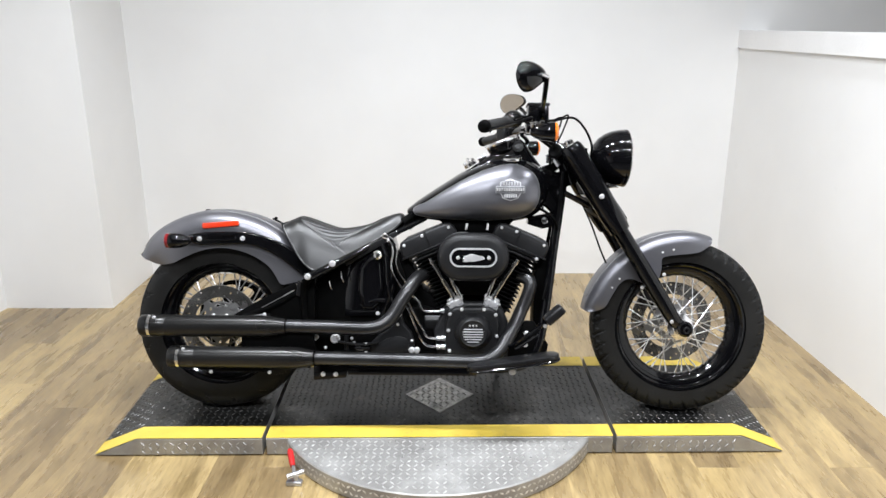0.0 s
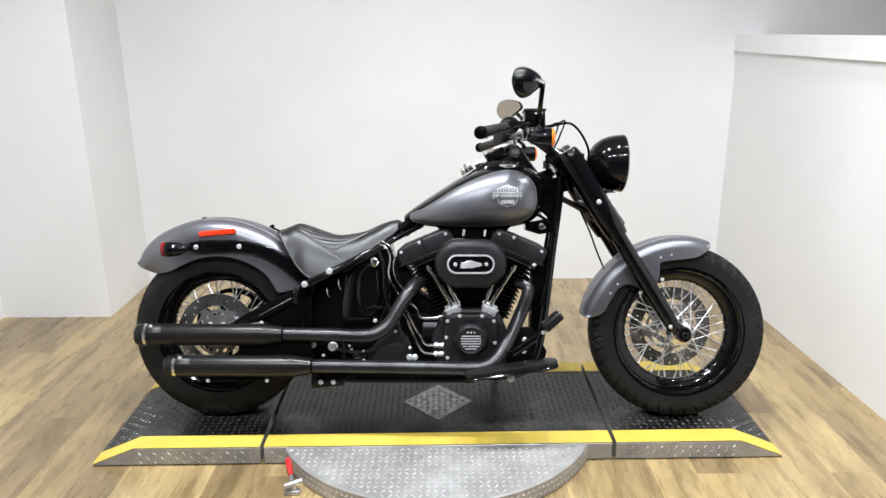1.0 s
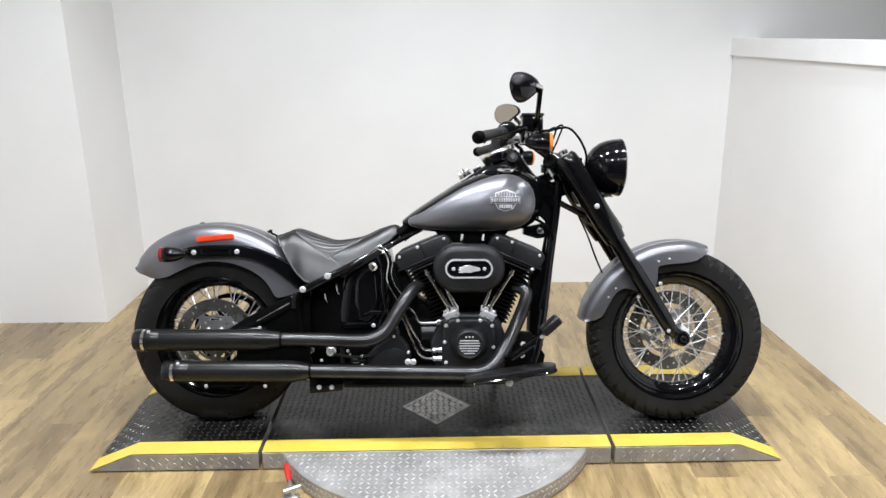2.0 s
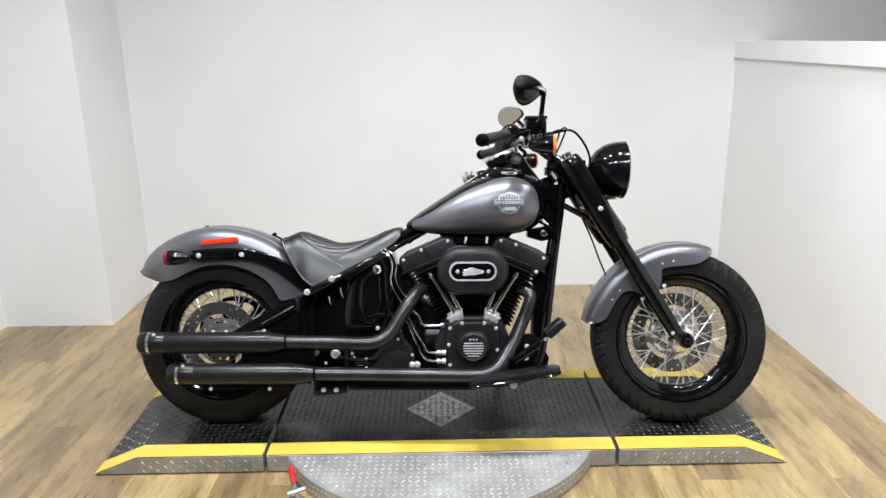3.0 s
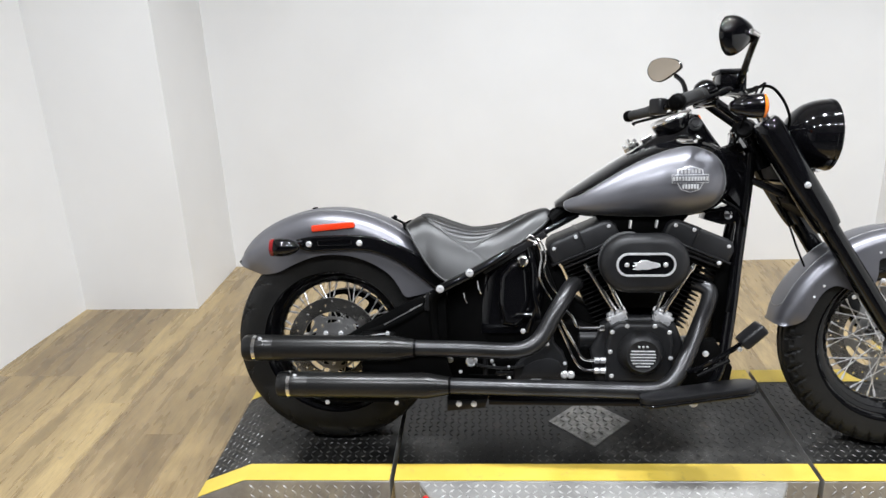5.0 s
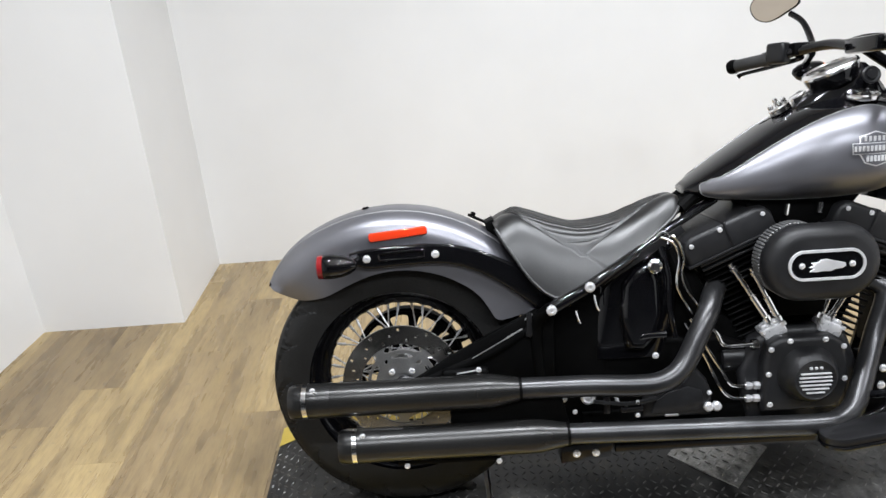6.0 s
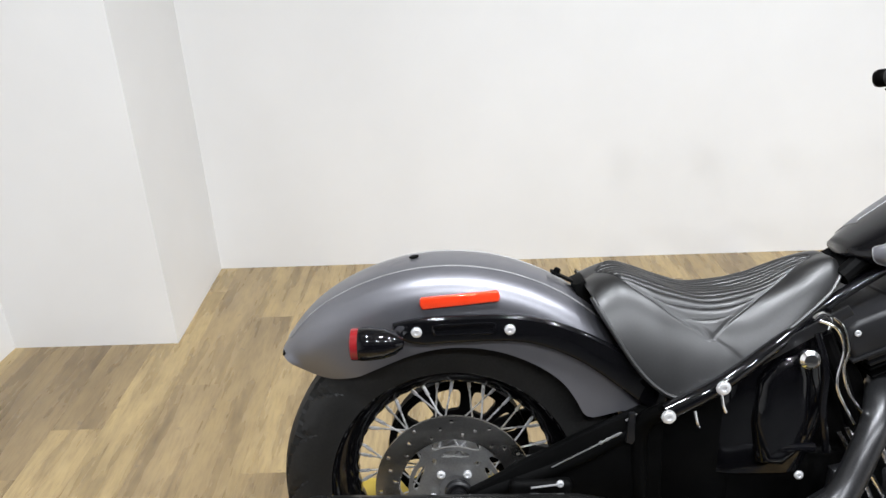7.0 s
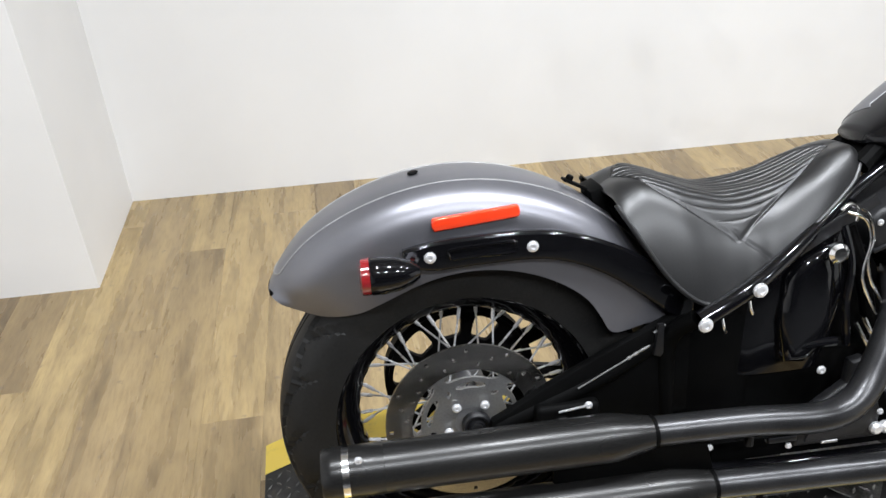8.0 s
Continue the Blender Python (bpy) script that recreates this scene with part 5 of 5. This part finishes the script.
# oil lines
for pts, r in (([(0.575, -0.12, 0.612), (0.6, -0.128, 0.6), (0.612, -0.13, 0.565), (0.606, -0.13, 0.52), (0.612, -0.13, 0.49), (0.64, -0.13, 0.44)], 0.0025),
               ([(0.585, -0.11, 0.622), (0.61, -0.12, 0.605), (0.625, -0.12, 0.565), (0.62, -0.12, 0.53), (0.632, -0.12, 0.49), (0.66, -0.12, 0.45)], 0.0025),
               ([(0.645, -0.1, 0.42), (0.684, -0.11, 0.344), (0.71, -0.118, 0.299), (0.73, -0.12, 0.267), (0.765, -0.12, 0.262), (0.795, -0.12, 0.262)], 0.0042),
               ([(0.635, -0.095, 0.41), (0.674, -0.108, 0.334), (0.705, -0.115, 0.264), (0.73, -0.118, 0.236), (0.765, -0.118, 0.232), (0.795, -0.118, 0.232)], 0.0042),
               ([(0.668, -0.1, 0.415), (0.698, -0.108, 0.389), (0.714, -0.112, 0.359), (0.748, -0.112, 0.355), (0.79, -0.112, 0.357)], 0.0044)):
    part("oil_line", tube(pts, r, 10, 6), M_CHROME, bike, "chrome oil line")
for z in (0.262, 0.232):
    part("fitting", joined(lathe([(0, 0.0), (0, 0.0092), (0.01, 0.0092), (0.012, 0.0065), (0.015, 0.0065), (0.017, 0.0092), (0.03, 0.0092), (0.03, 0)], (0.762, -0.119, z), (1, 0, 0), 6)), M_ALU, bike, "bright hose fitting")
part("fitting", lathe([(0, 0.0), (0, 0.0105), (0.014, 0.0105), (0.014, 0)], (0.776, -0.113, 0.357), (1, 0, 0), 10), M_CHROME, bike)
part("oil_filter", lathe([(0, 0.0), (0, 0.03), (0.004, 0.034), (0.07, 0.034), (0.075, 0.03), (0.075, 0)], (0.718, -0.066, 0.312), (1, 0, 0), 28), M_SATIN, bike, "satin black oil filter")
part("chrome_bracket", tube([(0.57, -0.112, 0.613), (0.582, -0.114, 0.622), (0.594, -0.116, 0.612), (0.592, -0.118, 0.596)], 0.0034, 10, 4), M_CHROME, bike)

# floorboards, brake pedal, side stand
for sgn in (-1, 1):
    tilt = Matrix.Translation((1.018, sgn * 0.248, 0.214)) @ Matrix.Rotation(radians(-8.5), 4, "Y")
    bm = slab([(x, z) for x, z in oval(0.152, 0.042, 36)], -0.009, 0.009, 0.004, 2)
    board = part("floorboard", moved(moved(bm, Matrix.Rotation(radians(90), 4, "X")), tilt), M_SATIN, bike, "black rider floorboard with rubber pad")
    part("board_edge", moved(moved(slab([(x, z) for x, z in oval(0.155, 0.045, 36)], -0.004, 0.004, 0.002, 1), Matrix.Rotation(radians(90), 4, "X")), tilt @ Matrix.Translation((0, 0, -0.012))), M_GLOSS, board)
    part("board_bracket", joined(tube([(0.94, sgn * 0.21, 0.182), (0.95, sgn * 0.12, 0.165)], 0.011, 10, 1), tube([(1.09, sgn * 0.21, 0.2), (1.09, sgn * 0.11, 0.19)], 0.011, 10, 1)), M_GLOSS, board)
bolt(1.02, -0.2, 0.168, bike).scale = (1.4, 1, 1.4)
pedal = part("brake_pedal", joined(tube([(1.0, -0.16, 0.245), (1.03, -0.2, 0.262), (1.08, -0.24, 0.31), (1.13, -0.255, 0.35)], [0.008, 0.008, 0.007, 0.008], 8, 5), tube([(1.03, -0.2, 0.245), (1.1, -0.24, 0.3)], 0.006, 8, 1)), M_GLOSS, bike, "black brake pedal lever")
part("pedal_pad", moved(box(-0.036, 0.036, -0.032, 0.032, -0.015, 0.015, 0.008, 3), Matrix.Translation((1.15, -0.258, 0.372)) @ Matrix.Rotation(radians(-42), 4, "Y")), M_SATIN, pedal, "black rubber pedal pad")
for x, z in ((1.073, 0.28), (1.07, 0.24), (1.12, 0.335)):
    bolt(x, -0.106 if x < 1.1 else -0.262, z, bike, x > 1.1)
part("front_bracket", slab([(1.0, 0.17), (1.02, 0.32), (1.1, 0.32), (1.15, 0.24), (1.14, 0.18)], -0.104, -0.07, 0.006), M_DARK, bike)
part("voltage_regulator", slab([(1.1, 0.3), (1.105, 0.5), (1.115, 0.56), (1.16, 0.57), (1.152, 0.42), (1.13, 0.3)], -0.06, 0.06, 0.006), M_DARK, bike, "black finned voltage regulator")
part("side_stand", joined(tube([(0.95, 0.12, 0.15), (0.97, 0.19, 0.12), (1.0, 0.31, 0.086), (1.01, 0.335, 0.082)], 0.011, 10, 5)), M_GLOSS, bike, "black side stand, folded out")

# fork, headlamp, handlebar
FT, FB = Vector((1.194, 0, 0.952)), Vector((1.588, 0, 0.318))
fd = (FB - FT).normalized()
for sgn in (-1, 1):
    y = sgn * 0.108
    L = (FB - FT).length
    leg = part("fork_leg", lathe([(0.3, 0.0), (0.3, 0.026), (L - 0.16, 0.0275), (L - 0.06, 0.026), (L - 0.01, 0.024), (L + 0.01, 0.014), (L + 0.012, 0.0)], FT + Vector((0, y, 0)), fd, 28), M_GLOSS, bike, "gloss black lower fork leg")
    part("axle_lug", joined(lathe([(-0.026, 0.0), (-0.026, 0.02), (-0.02, 0.027), (0.02, 0.027), (0.026, 0.02), (0.026, 0)], (1.614, y, 0.302), (0, 1, 0), 24), tube([(1.578, y, 0.335), (1.617, y, 0.3)], 0.02, 12, 1)), M_GLOSS, leg)
    part("fork_shroud", lathe([(0.03, 0.0), (0.03, 0.032), (0.04, 0.038), (0.06, 0.041), (0.32, 0.039), (0.35, 0.037), (0.37, 0.034), (0.372, 0.0)], FT + Vector((0, y, 0)), fd, 28), M_GLOSS, leg, "gloss black fork shroud")
    # chrome strip stands in for the bright lamp reflection along the shroud
    part("shroud_highlight", tube([FT + fd * 0.1 + Vector((0.03, y - 0.022, 0.0)), FT + fd * 0.33 + Vector((0.028, y - 0.022, 0.0))], 0.0025, 6, 1), M_CHROME, leg)
    bolt(1.316, y - 0.04, 0.755, leg)
    bolt(1.565, y - 0.026, 0.33, leg, True)
part("fork_panel", slab([(1.222, 0.9), (1.266, 0.912), (1.42, 0.68), (1.38, 0.65), (1.3, 0.7)], -0.085, 0.085, 0.012, 3), M_DARK, bike, "dull black fork panel")
part("lower_clamp", joined(slab([(1.27, 0.76), (1.3, 0.8), (1.36, 0.76), (1.33, 0.71)], -0.12, 0.12, 0.006), tube([(1.2, -0.03, 0.77), (1.29, -0.06, 0.72)], 0.01, 8, 1)), M_GLOSS, bike)
part("upper_clamp", slab([(1.19, 0.9), (1.205, 0.922), (1.27, 0.918), (1.27, 0.894)], -0.125, 0.125, 0.006), M_GLOSS, bike)
for sgn in (-1, 1):
    part("fork_cap", lathe([(0, 0.016), (0.012, 0.016), (0.016, 0.012), (0.016, 0)], (1.212, sgn * 0.105, 0.93), (-0.5, 0, 1), 16), M_CHROME, bike)
lamp_axis = Vector((1, 0, -0.03))
headlamp = part("headlamp", lathe([(-0.108, 0.0), (-0.106, 0.022), (-0.098, 0.044), (-0.082, 0.066), (-0.06, 0.083), (-0.036, 0.093), (-0.012, 0.0985), (0.004, 0.1), (0.01, 0.099)], (1.405, 0, 0.889), lamp_axis, 48), M_GLOSS, bike, "gloss black bullet headlamp")
part("lamp_ring", lathe([(0.006, 0.0995), (0.011, 0.1015), (0.018, 0.1005), (0.022, 0.0955), (0.02, 0.092), (0.008, 0.094)], (1.405, 0, 0.889), lamp_axis, 48, True), M_GLOSS, headlamp)
part("lamp_lens", lathe([(0.02, 0.0945), (0.028, 0.08), (0.034, 0.05), (0.036, 0.0)], (1.405, 0, 0.889), lamp_axis, 40), M_GLASS, headlamp, "clear headlamp lens")
part("reflector_bowl", lathe([(0.016, 0.093), (-0.02, 0.075), (-0.05, 0.04), (-0.06, 0.0)], (1.405, 0, 0.889), lamp_axis, 40), M_CHROME, headlamp)
part("lamp_mount", joined(box(1.36, 1.4, -0.02, 0.02, 0.785, 0.81, 0.004), tube([(1.33, 0, 0.79), (1.38, 0, 0.8)], 0.015, 10, 1)), M_CHROME, headlamp)

part("handlebar", tube([(0.909, -0.43, 0.963), (0.987, -0.33, 0.986), (1.035, -0.24, 1.004), (1.075, -0.13, 1.01), (1.09, -0.05, 1.0), (1.093, 0.04, 0.992), (1.09, 0.12, 0.998), (1.078, 0.2, 1.006), (1.045, 0.285, 0.999), (0.995, 0.343, 0.985), (0.931, 0.431, 0.973)], 0.0128, 14, 8), M_GLOSS, bike, "gloss black handlebar")
part("bar_clamp", box(1.07, 1.115, -0.03, 0.11, 0.976, 1.012, 0.008), M_GLOSS, bike)
for y in (-0.015, 0.085):
    part("bar_riser", tube([(1.1, y, 0.992), (1.2, y - 0.02, 0.915)], 0.0125, 12, 1), M_GLOSS, bike)
for sgn, a, b in ((-1, Vector((0.905, -0.436, 0.962)), Vector((0.991, -0.326, 0.987))), (1, Vector((0.926, 0.437, 0.972)), Vector((0.997, 0.34, 0.986)))):
    d = (b - a).normalized()
    L = (b - a).length
    part("grip", lathe([(0.016, 0.0168), (L * 0.86, 0.0168), (L * 0.87, 0.019), (L, 0.02), (L, 0.0)], a, d, 24), M_GRIP, bike, "dark grey rubber handlebar grip", 50)
    part("grip_end", lathe([(-0.002, 0.0), (-0.002, 0.012), (0.001, 0.017), (0.008, 0.0195), (0.02, 0.0195), (0.024, 0.017)], a, d, 24), M_DARK, bike, "black ribbed grip end", 50)
    c = b + d * 0.024
    turned = Matrix.Translation(c) @ Matrix.Rotation(math.atan2(d.y, d.x) - math.pi / 2, 4, "Z")
    if sgn < 0:
        dome = bmesh.new()
        bmesh.ops.create_uvsphere(dome, u_segments=24, v_segments=14, radius=1.0)
        part("throttle_housing", moved(moved(dome, Matrix.Diagonal((0.029, 0.036, 0.029, 1))), Matrix.Translation((0, 0, 0.004)) @ turned), M_GLOSS, bike, "gloss black rounded throttle housing", 60)
    else:
        house = part("switch_housing", moved(box(-0.02, 0.02, -0.026, 0.026, -0.018, 0.036, 0.009, 3), turned), M_SATIN, bike, "black left switch housing")
        for u, z in ((-0.014, 0.021), (0.002, 0.027), (0.015, 0.019), (-0.004, 0.003)):
            part("switch_button", moved(box(-0.027, -0.016, u - 0.005, u + 0.005, z - 0.005, z + 0.006, 0.002), turned), M_GRIP, house)
    e = b + d * 0.06
    up_by = 0.014 if sgn < 0 else 0.0
    part("lever", tube([e + Vector((0.02, 0, -0.006)), e + Vector((0.035, sgn * 0.03, up_by - 0.012)), b + Vector((0.02, sgn * 0.03, up_by - 0.02)), a + d * 0.035 + Vector((0.012, sgn * 0.01, up_by - 0.024)), a + d * 0.025 + Vector((0.006, sgn * 0.01, up_by - 0.03))], [0.009, 0.007, 0.0055, 0.005, 0.0075], 10, 6), M_GLOSS, bike, "black hand lever")
part("mirror_stem", tube([(1.1, -0.205, 1.0), (1.102, -0.248, 1.02), (1.102, -0.312, 1.07), (1.101, -0.374, 1.115)], [0.0095, 0.009, 0.008, 0.0085], 10, 6), M_GLOSS, bike, "gloss black mirror stem")
part("mirror_stem", tube([(1.078, 0.285, 0.998), (1.1, 0.325, 1.018), (1.106, 0.36, 1.05), (1.104, 0.385, 1.076), (1.098, 0.405, 1.092), (1.088, 0.428, 1.106)], [0.0095, 0.009, 0.0085, 0.008, 0.008, 0.008], 10, 6), M_GLOSS, bike, "curved gloss black mirror stem")
part("brake_reservoir", box(1.058, 1.126, -0.235, -0.16, 0.995, 1.046, 0.007), M_GLOSS, bike, "gloss black brake fluid reservoir")
part("reservoir_lid", box(1.056, 1.128, -0.238, -0.157, 1.046, 1.056, 0.003), M_SATIN, bike)
part("clutch_perch", box(1.03, 1.07, 0.27, 0.315, 0.988, 1.02, 0.006), M_DARK, bike)


def mirror_head(centre, facing, sgn, hx, hz):
    """Teardrop housing with a flat glass on the side that faces the rider."""
    f = Vector(facing).normalized()
    u = Vector((0, 0, 1)).cross(f).normalized()
    w = f.cross(u)
    o = Vector(centre)
    shape = [(-1, 0.12), (-0.8, 0.58), (-0.3, 0.85), (0.3, 0.95), (0.78, 0.75), (1.0, 0.2), (0.95, -0.3), (0.7, -0.78), (0.3, -1.0), (-0.1, -0.85), (-0.55, -0.48), (-0.88, -0.18)]
    ring = smooth_path([(x, 0, z) for x, z in shape], 4, True)

    def outline(s):
        return [(sgn * hx * p.x * s, hz * p.z * s) for p in ring]

    rows = [[o + u * x + w * z - f * dep for x, z in outline(s)] for s, dep in ((0.95, -0.006), (1.0, -0.004), (1.0, 0.003), (0.96, 0.01), (0.84, 0.018), (0.6, 0.025), (0.3, 0.029), (0.05, 0.03))]
    bm, vs = grid(rows, True)
    bm.faces.new(vs[-1])
    ob = part("mirror", bm, M_GLOSS, bike, "gloss black teardrop mirror housing", 50)
    g = bmesh.new()
    g.faces.new([g.verts.new(o + u * x + w * z + f * 0.0055) for x, z in outline(0.95)])
    part("mirror_glass", g, M_MIRROR, ob, "mirror glass")
    return ob


mirror_head((1.052, -0.378, 1.116), (-0.68, 0.73, 0.05), 1, 0.061, 0.047)
mirror_head((1.055, 0.45, 1.131), (-0.72, -0.69, 0.05), -1, 0.068, 0.042)
part("mirror_clip", tube([(1.103, -0.377, 1.116), (1.081, -0.402, 1.121)], 0.0065, 10, 1), M_CHROME, bike)
for o, tail in ((Vector((1.13, -0.33, 0.956)), Vector((1.07, -0.325, 0.956))), (Vector((1.143, 0.385, 0.944)), Vector((1.075, 0.365, 0.947)))):
    sgn = -1 if o.y < 0 else 1
    ax = (o - tail).normalized()
    sig = part("front_signal", lathe([(-0.075, 0.0), (-0.072, 0.01), (-0.058, 0.02), (-0.035, 0.027), (-0.01, 0.03), (0.004, 0.03), (0.004, 0.0)], o, ax, 28), M_GLOSS, bike, "gloss black bullet turn signal")
    part("lens", lathe([(0.001, 0.0), (0.001, 0.029), (0.01, 0.028), (0.015, 0.02), (0.017, 0.0)], o, ax, 28), M_AMBER, sig, "amber lens")
    part("signal_arm", tube([o + Vector((-0.04, 0, 0.01)), o + Vector((-0.035, -sgn * 0.02, 0.03)), (1.085, -0.2, 1.0) if sgn < 0 else (1.08, 0.28, 0.99)], 0.009, 8, 4), M_GLOSS, sig)

# cables
for pts, r in (([(1.11, -0.2, 1.0), (1.168, -0.12, 1.012), (1.224, -0.1, 1.02), (1.262, -0.09, 0.988), (1.29, -0.07, 0.94), (1.3, -0.03, 0.9)], 0.004),
               ([(1.1, -0.25, 0.99), (1.15, -0.2, 1.0), (1.2, -0.14, 1.025), (1.19, -0.1, 0.98), (1.165, -0.05, 0.9), (1.17, -0.03, 0.8)], 0.003),
               ([(1.1, 0.24, 1.0), (1.16, 0.16, 1.02), (1.19, 0.06, 0.99), (1.165, 0.04, 0.88), (1.14, 0.06, 0.7)], 0.004),
               ([(1.12, -0.2, 0.985), (1.175, -0.16, 1.015), (1.165, -0.1, 0.95), (1.15, -0.05, 0.86)], 0.003),
               ([(1.262, -0.05, 0.74), (1.28, -0.05, 0.7), (1.303, -0.05, 0.65), (1.33, -0.05, 0.577), (1.355, -0.045, 0.52)], 0.003),
               ([(1.1, -0.06, 0.72), (1.16, -0.09, 0.68), (1.18, -0.05, 0.6), (1.13, -0.1, 0.4)], 0.005)):
    part("cable", tube(pts, r, 8, 6), M_DARK, bike, "black control cable")
part("head_bolt", lathe([(0, 0.012), (0.01, 0.012), (0.012, 0.006), (0.012, 0)], (1.136, -0.055, 0.67), (0, -1, 0), 16), M_CHROME, bike)
part("horn", lathe([(0, 0.0), (0, 0.022), (0.014, 0.025), (0.018, 0.018), (0.016, 0.014), (0.016, 0)], (1.172, -0.07, 0.905), (-0.45, -0.85, 0.25), 24), M_DARK, bike)
part("headstock_trim", joined(tube([(1.16, -0.04, 0.9), (1.185, -0.045, 0.86)], 0.014, 10, 1), box(1.14, 1.165, -0.05, -0.02, 0.87, 0.9, 0.004)), M_CHROME, bike)
part("tank_bracket", slab([(1.08, 0.655), (1.08, 0.68), (1.18, 0.7), (1.18, 0.65), (1.13, 0.64)], -0.04, 0.04, 0.004), M_GLOSS, bike)
part("rear_caliper", joined(box(0.085, 0.19, -0.136, -0.06, 0.275, 0.345, 0.01, 3), lathe([(0, 0.016), (0.008, 0.016), (0.01, 0.012), (0.01, 0)], (0.124, -0.135, 0.316), (0, -1, 0), 18)), M_DARK, bike, "black rear brake caliper")
part("caliper_pin", tube([(0.12, -0.14, 0.338), (0.168, -0.14, 0.344)], 0.002, 8, 1), M_ALU, bike)
bolt(0.168, -0.138, 0.344, bike, True)
bolt(0.172, -0.138, 0.315, bike, True)
part("front_caliper", joined(box(1.5, 1.56, 0.05, 0.1, 0.36, 0.45, 0.012, 3), box(1.51, 1.55, 0.095, 0.11, 0.37, 0.44, 0.006)), M_SATIN, bike, "black front brake caliper")


def pulley(y, r_in, r_mid, r_out, windows=10, first=99.0):
    """Drive pulley: a plain web, then a ring of rounded windows."""
    bm = bmesh.new()
    pitch = 2 * math.pi / windows
    side = 8

    def at(u, v, k):
        r = r_mid + (r_out - r_mid) * (v + 1) / 2
        a = radians(first) + pitch * (k + u / 2)
        return bm.verts.new((r * math.cos(a), y, AXZ + r * math.sin(a)))

    square = [(-1 + 2 * i / side, -1) for i in range(side)] + [(1, -1 + 2 * i / side) for i in range(side)] + [(1 - 2 * i / side, 1) for i in range(side)] + [(-1, 1 - 2 * i / side) for i in range(side)]
    for k in range(windows):
        rings = []
        for f in (0.0, 0.5, 1.0):
            ring = []
            for u, v in square:
                a = math.atan2(v, u)
                c, s = math.cos(a), math.sin(a)
                q = (abs(c) ** 5 + abs(s) ** 5) ** -0.2
                ring.append(at(u * (1 - f) + 0.66 * q * c * f, v * (1 - f) + 0.74 * q * s * f, k))
            rings.append(ring)
        for a, b in zip(rings, rings[1:]):
            for i in range(len(square)):
                j = (i + 1) % len(square)
                bm.faces.new((a[i], a[j], b[j], b[i]))
    n = windows * side
    web = [[bm.verts.new((r * math.cos(radians(first) + pitch * (i / side - 0.5)), y, AXZ + r * math.sin(radians(first) + pitch * (i / side - 0.5)))) for i in range(n)] for r in (r_in, r_mid)]
    for i in range(n):
        j = (i + 1) % n
        bm.faces.new((web[0][i], web[0][j], web[1][j], web[1][i]))
    bmesh.ops.remove_doubles(bm, verts=bm.verts, dist=0.0001)
    return solid(bm, 0.012)


part("drive_pulley", pulley(0.088, 0.03, 0.072, 0.13), M_DARK, bike, "black rear drive pulley with windows")
part("drive_belt", lathe([(0.082, 0.129), (0.082, 0.137), (0.112, 0.137), (0.112, 0.129)], (0, 0, AXZ), (0, 1, 0), 60, True), M_DARK, bike, "black drive belt")

# ---- the floor: planks laid front to back, a dark bed in the joints ----
PLANK_END = -1.15
# added out of view: dark floor that dims reflections and bounce from the front
tagged(part("floor_unseen_dark", box(-3.0, 4.42, FAR, PLANK_END, -0.06, -0.001), M_UNSEEN_DARK), "unseen dark grey floor before the planks, added to darken reflections", "floor", kind="structure")
floor = tagged(part("floor", box(-3.0, 4.42, PLANK_END, BACK, -0.06, -0.0035), M_SUB), "worn wood-look plank floor in mixed brown tones", "floor", kind="structure")
rng = random.Random(5)
PLANK = {}


def plank_mesh(w, l):
    key = (round(w, 3), round(l, 2))
    if key not in PLANK:
        me = finish(box(-w / 2, w / 2, -l / 2, l / 2, -0.004, 0, 0.0002, 1), 30, False)
        me.materials.append(M_PLANK)
        PLANK[key] = me
    return PLANK[key]


rest_v, rest_f = [], []
W, GAP_W = 0.148, 0.0002
for i in range(-20, 30):
    x = i * W + W / 2
    y = BACK - rng.choice([0.2, 0.4, 0.6, 0.8, 1.0, 1.2])
    y1 = BACK
    while y1 > PLANK_END + 0.01:
        l = y1 - y if y1 == BACK else 1.2
        y0 = max(PLANK_END, y1 - l)
        l = y1 - y0
        if -2.75 < x < 1.85 and y1 > -0.75:
            part("plank", plank_mesh(W - GAP_W, l - GAP_W), M_PLANK, floor).location = (x, (y0 + y1) / 2, 0)
        else:
            k = len(rest_v)
            for px, py in ((x - W / 2 + GAP_W / 2, y0 + GAP_W / 2), (x + W / 2 - GAP_W / 2, y0 + GAP_W / 2), (x + W / 2 - GAP_W / 2, y1 - GAP_W / 2), (x - W / 2 + GAP_W / 2, y1 - GAP_W / 2)):
                rest_v.append((px, py, -0.0004))
            rest_f.append((k, k + 1, k + 2, k + 3))
        y1 = y0
me = bpy.data.meshes.new("far_planks")
me.from_pydata(rest_v, [], rest_f)
part("far_planks", me, M_PLANK, floor)["kind"] = "stuff"
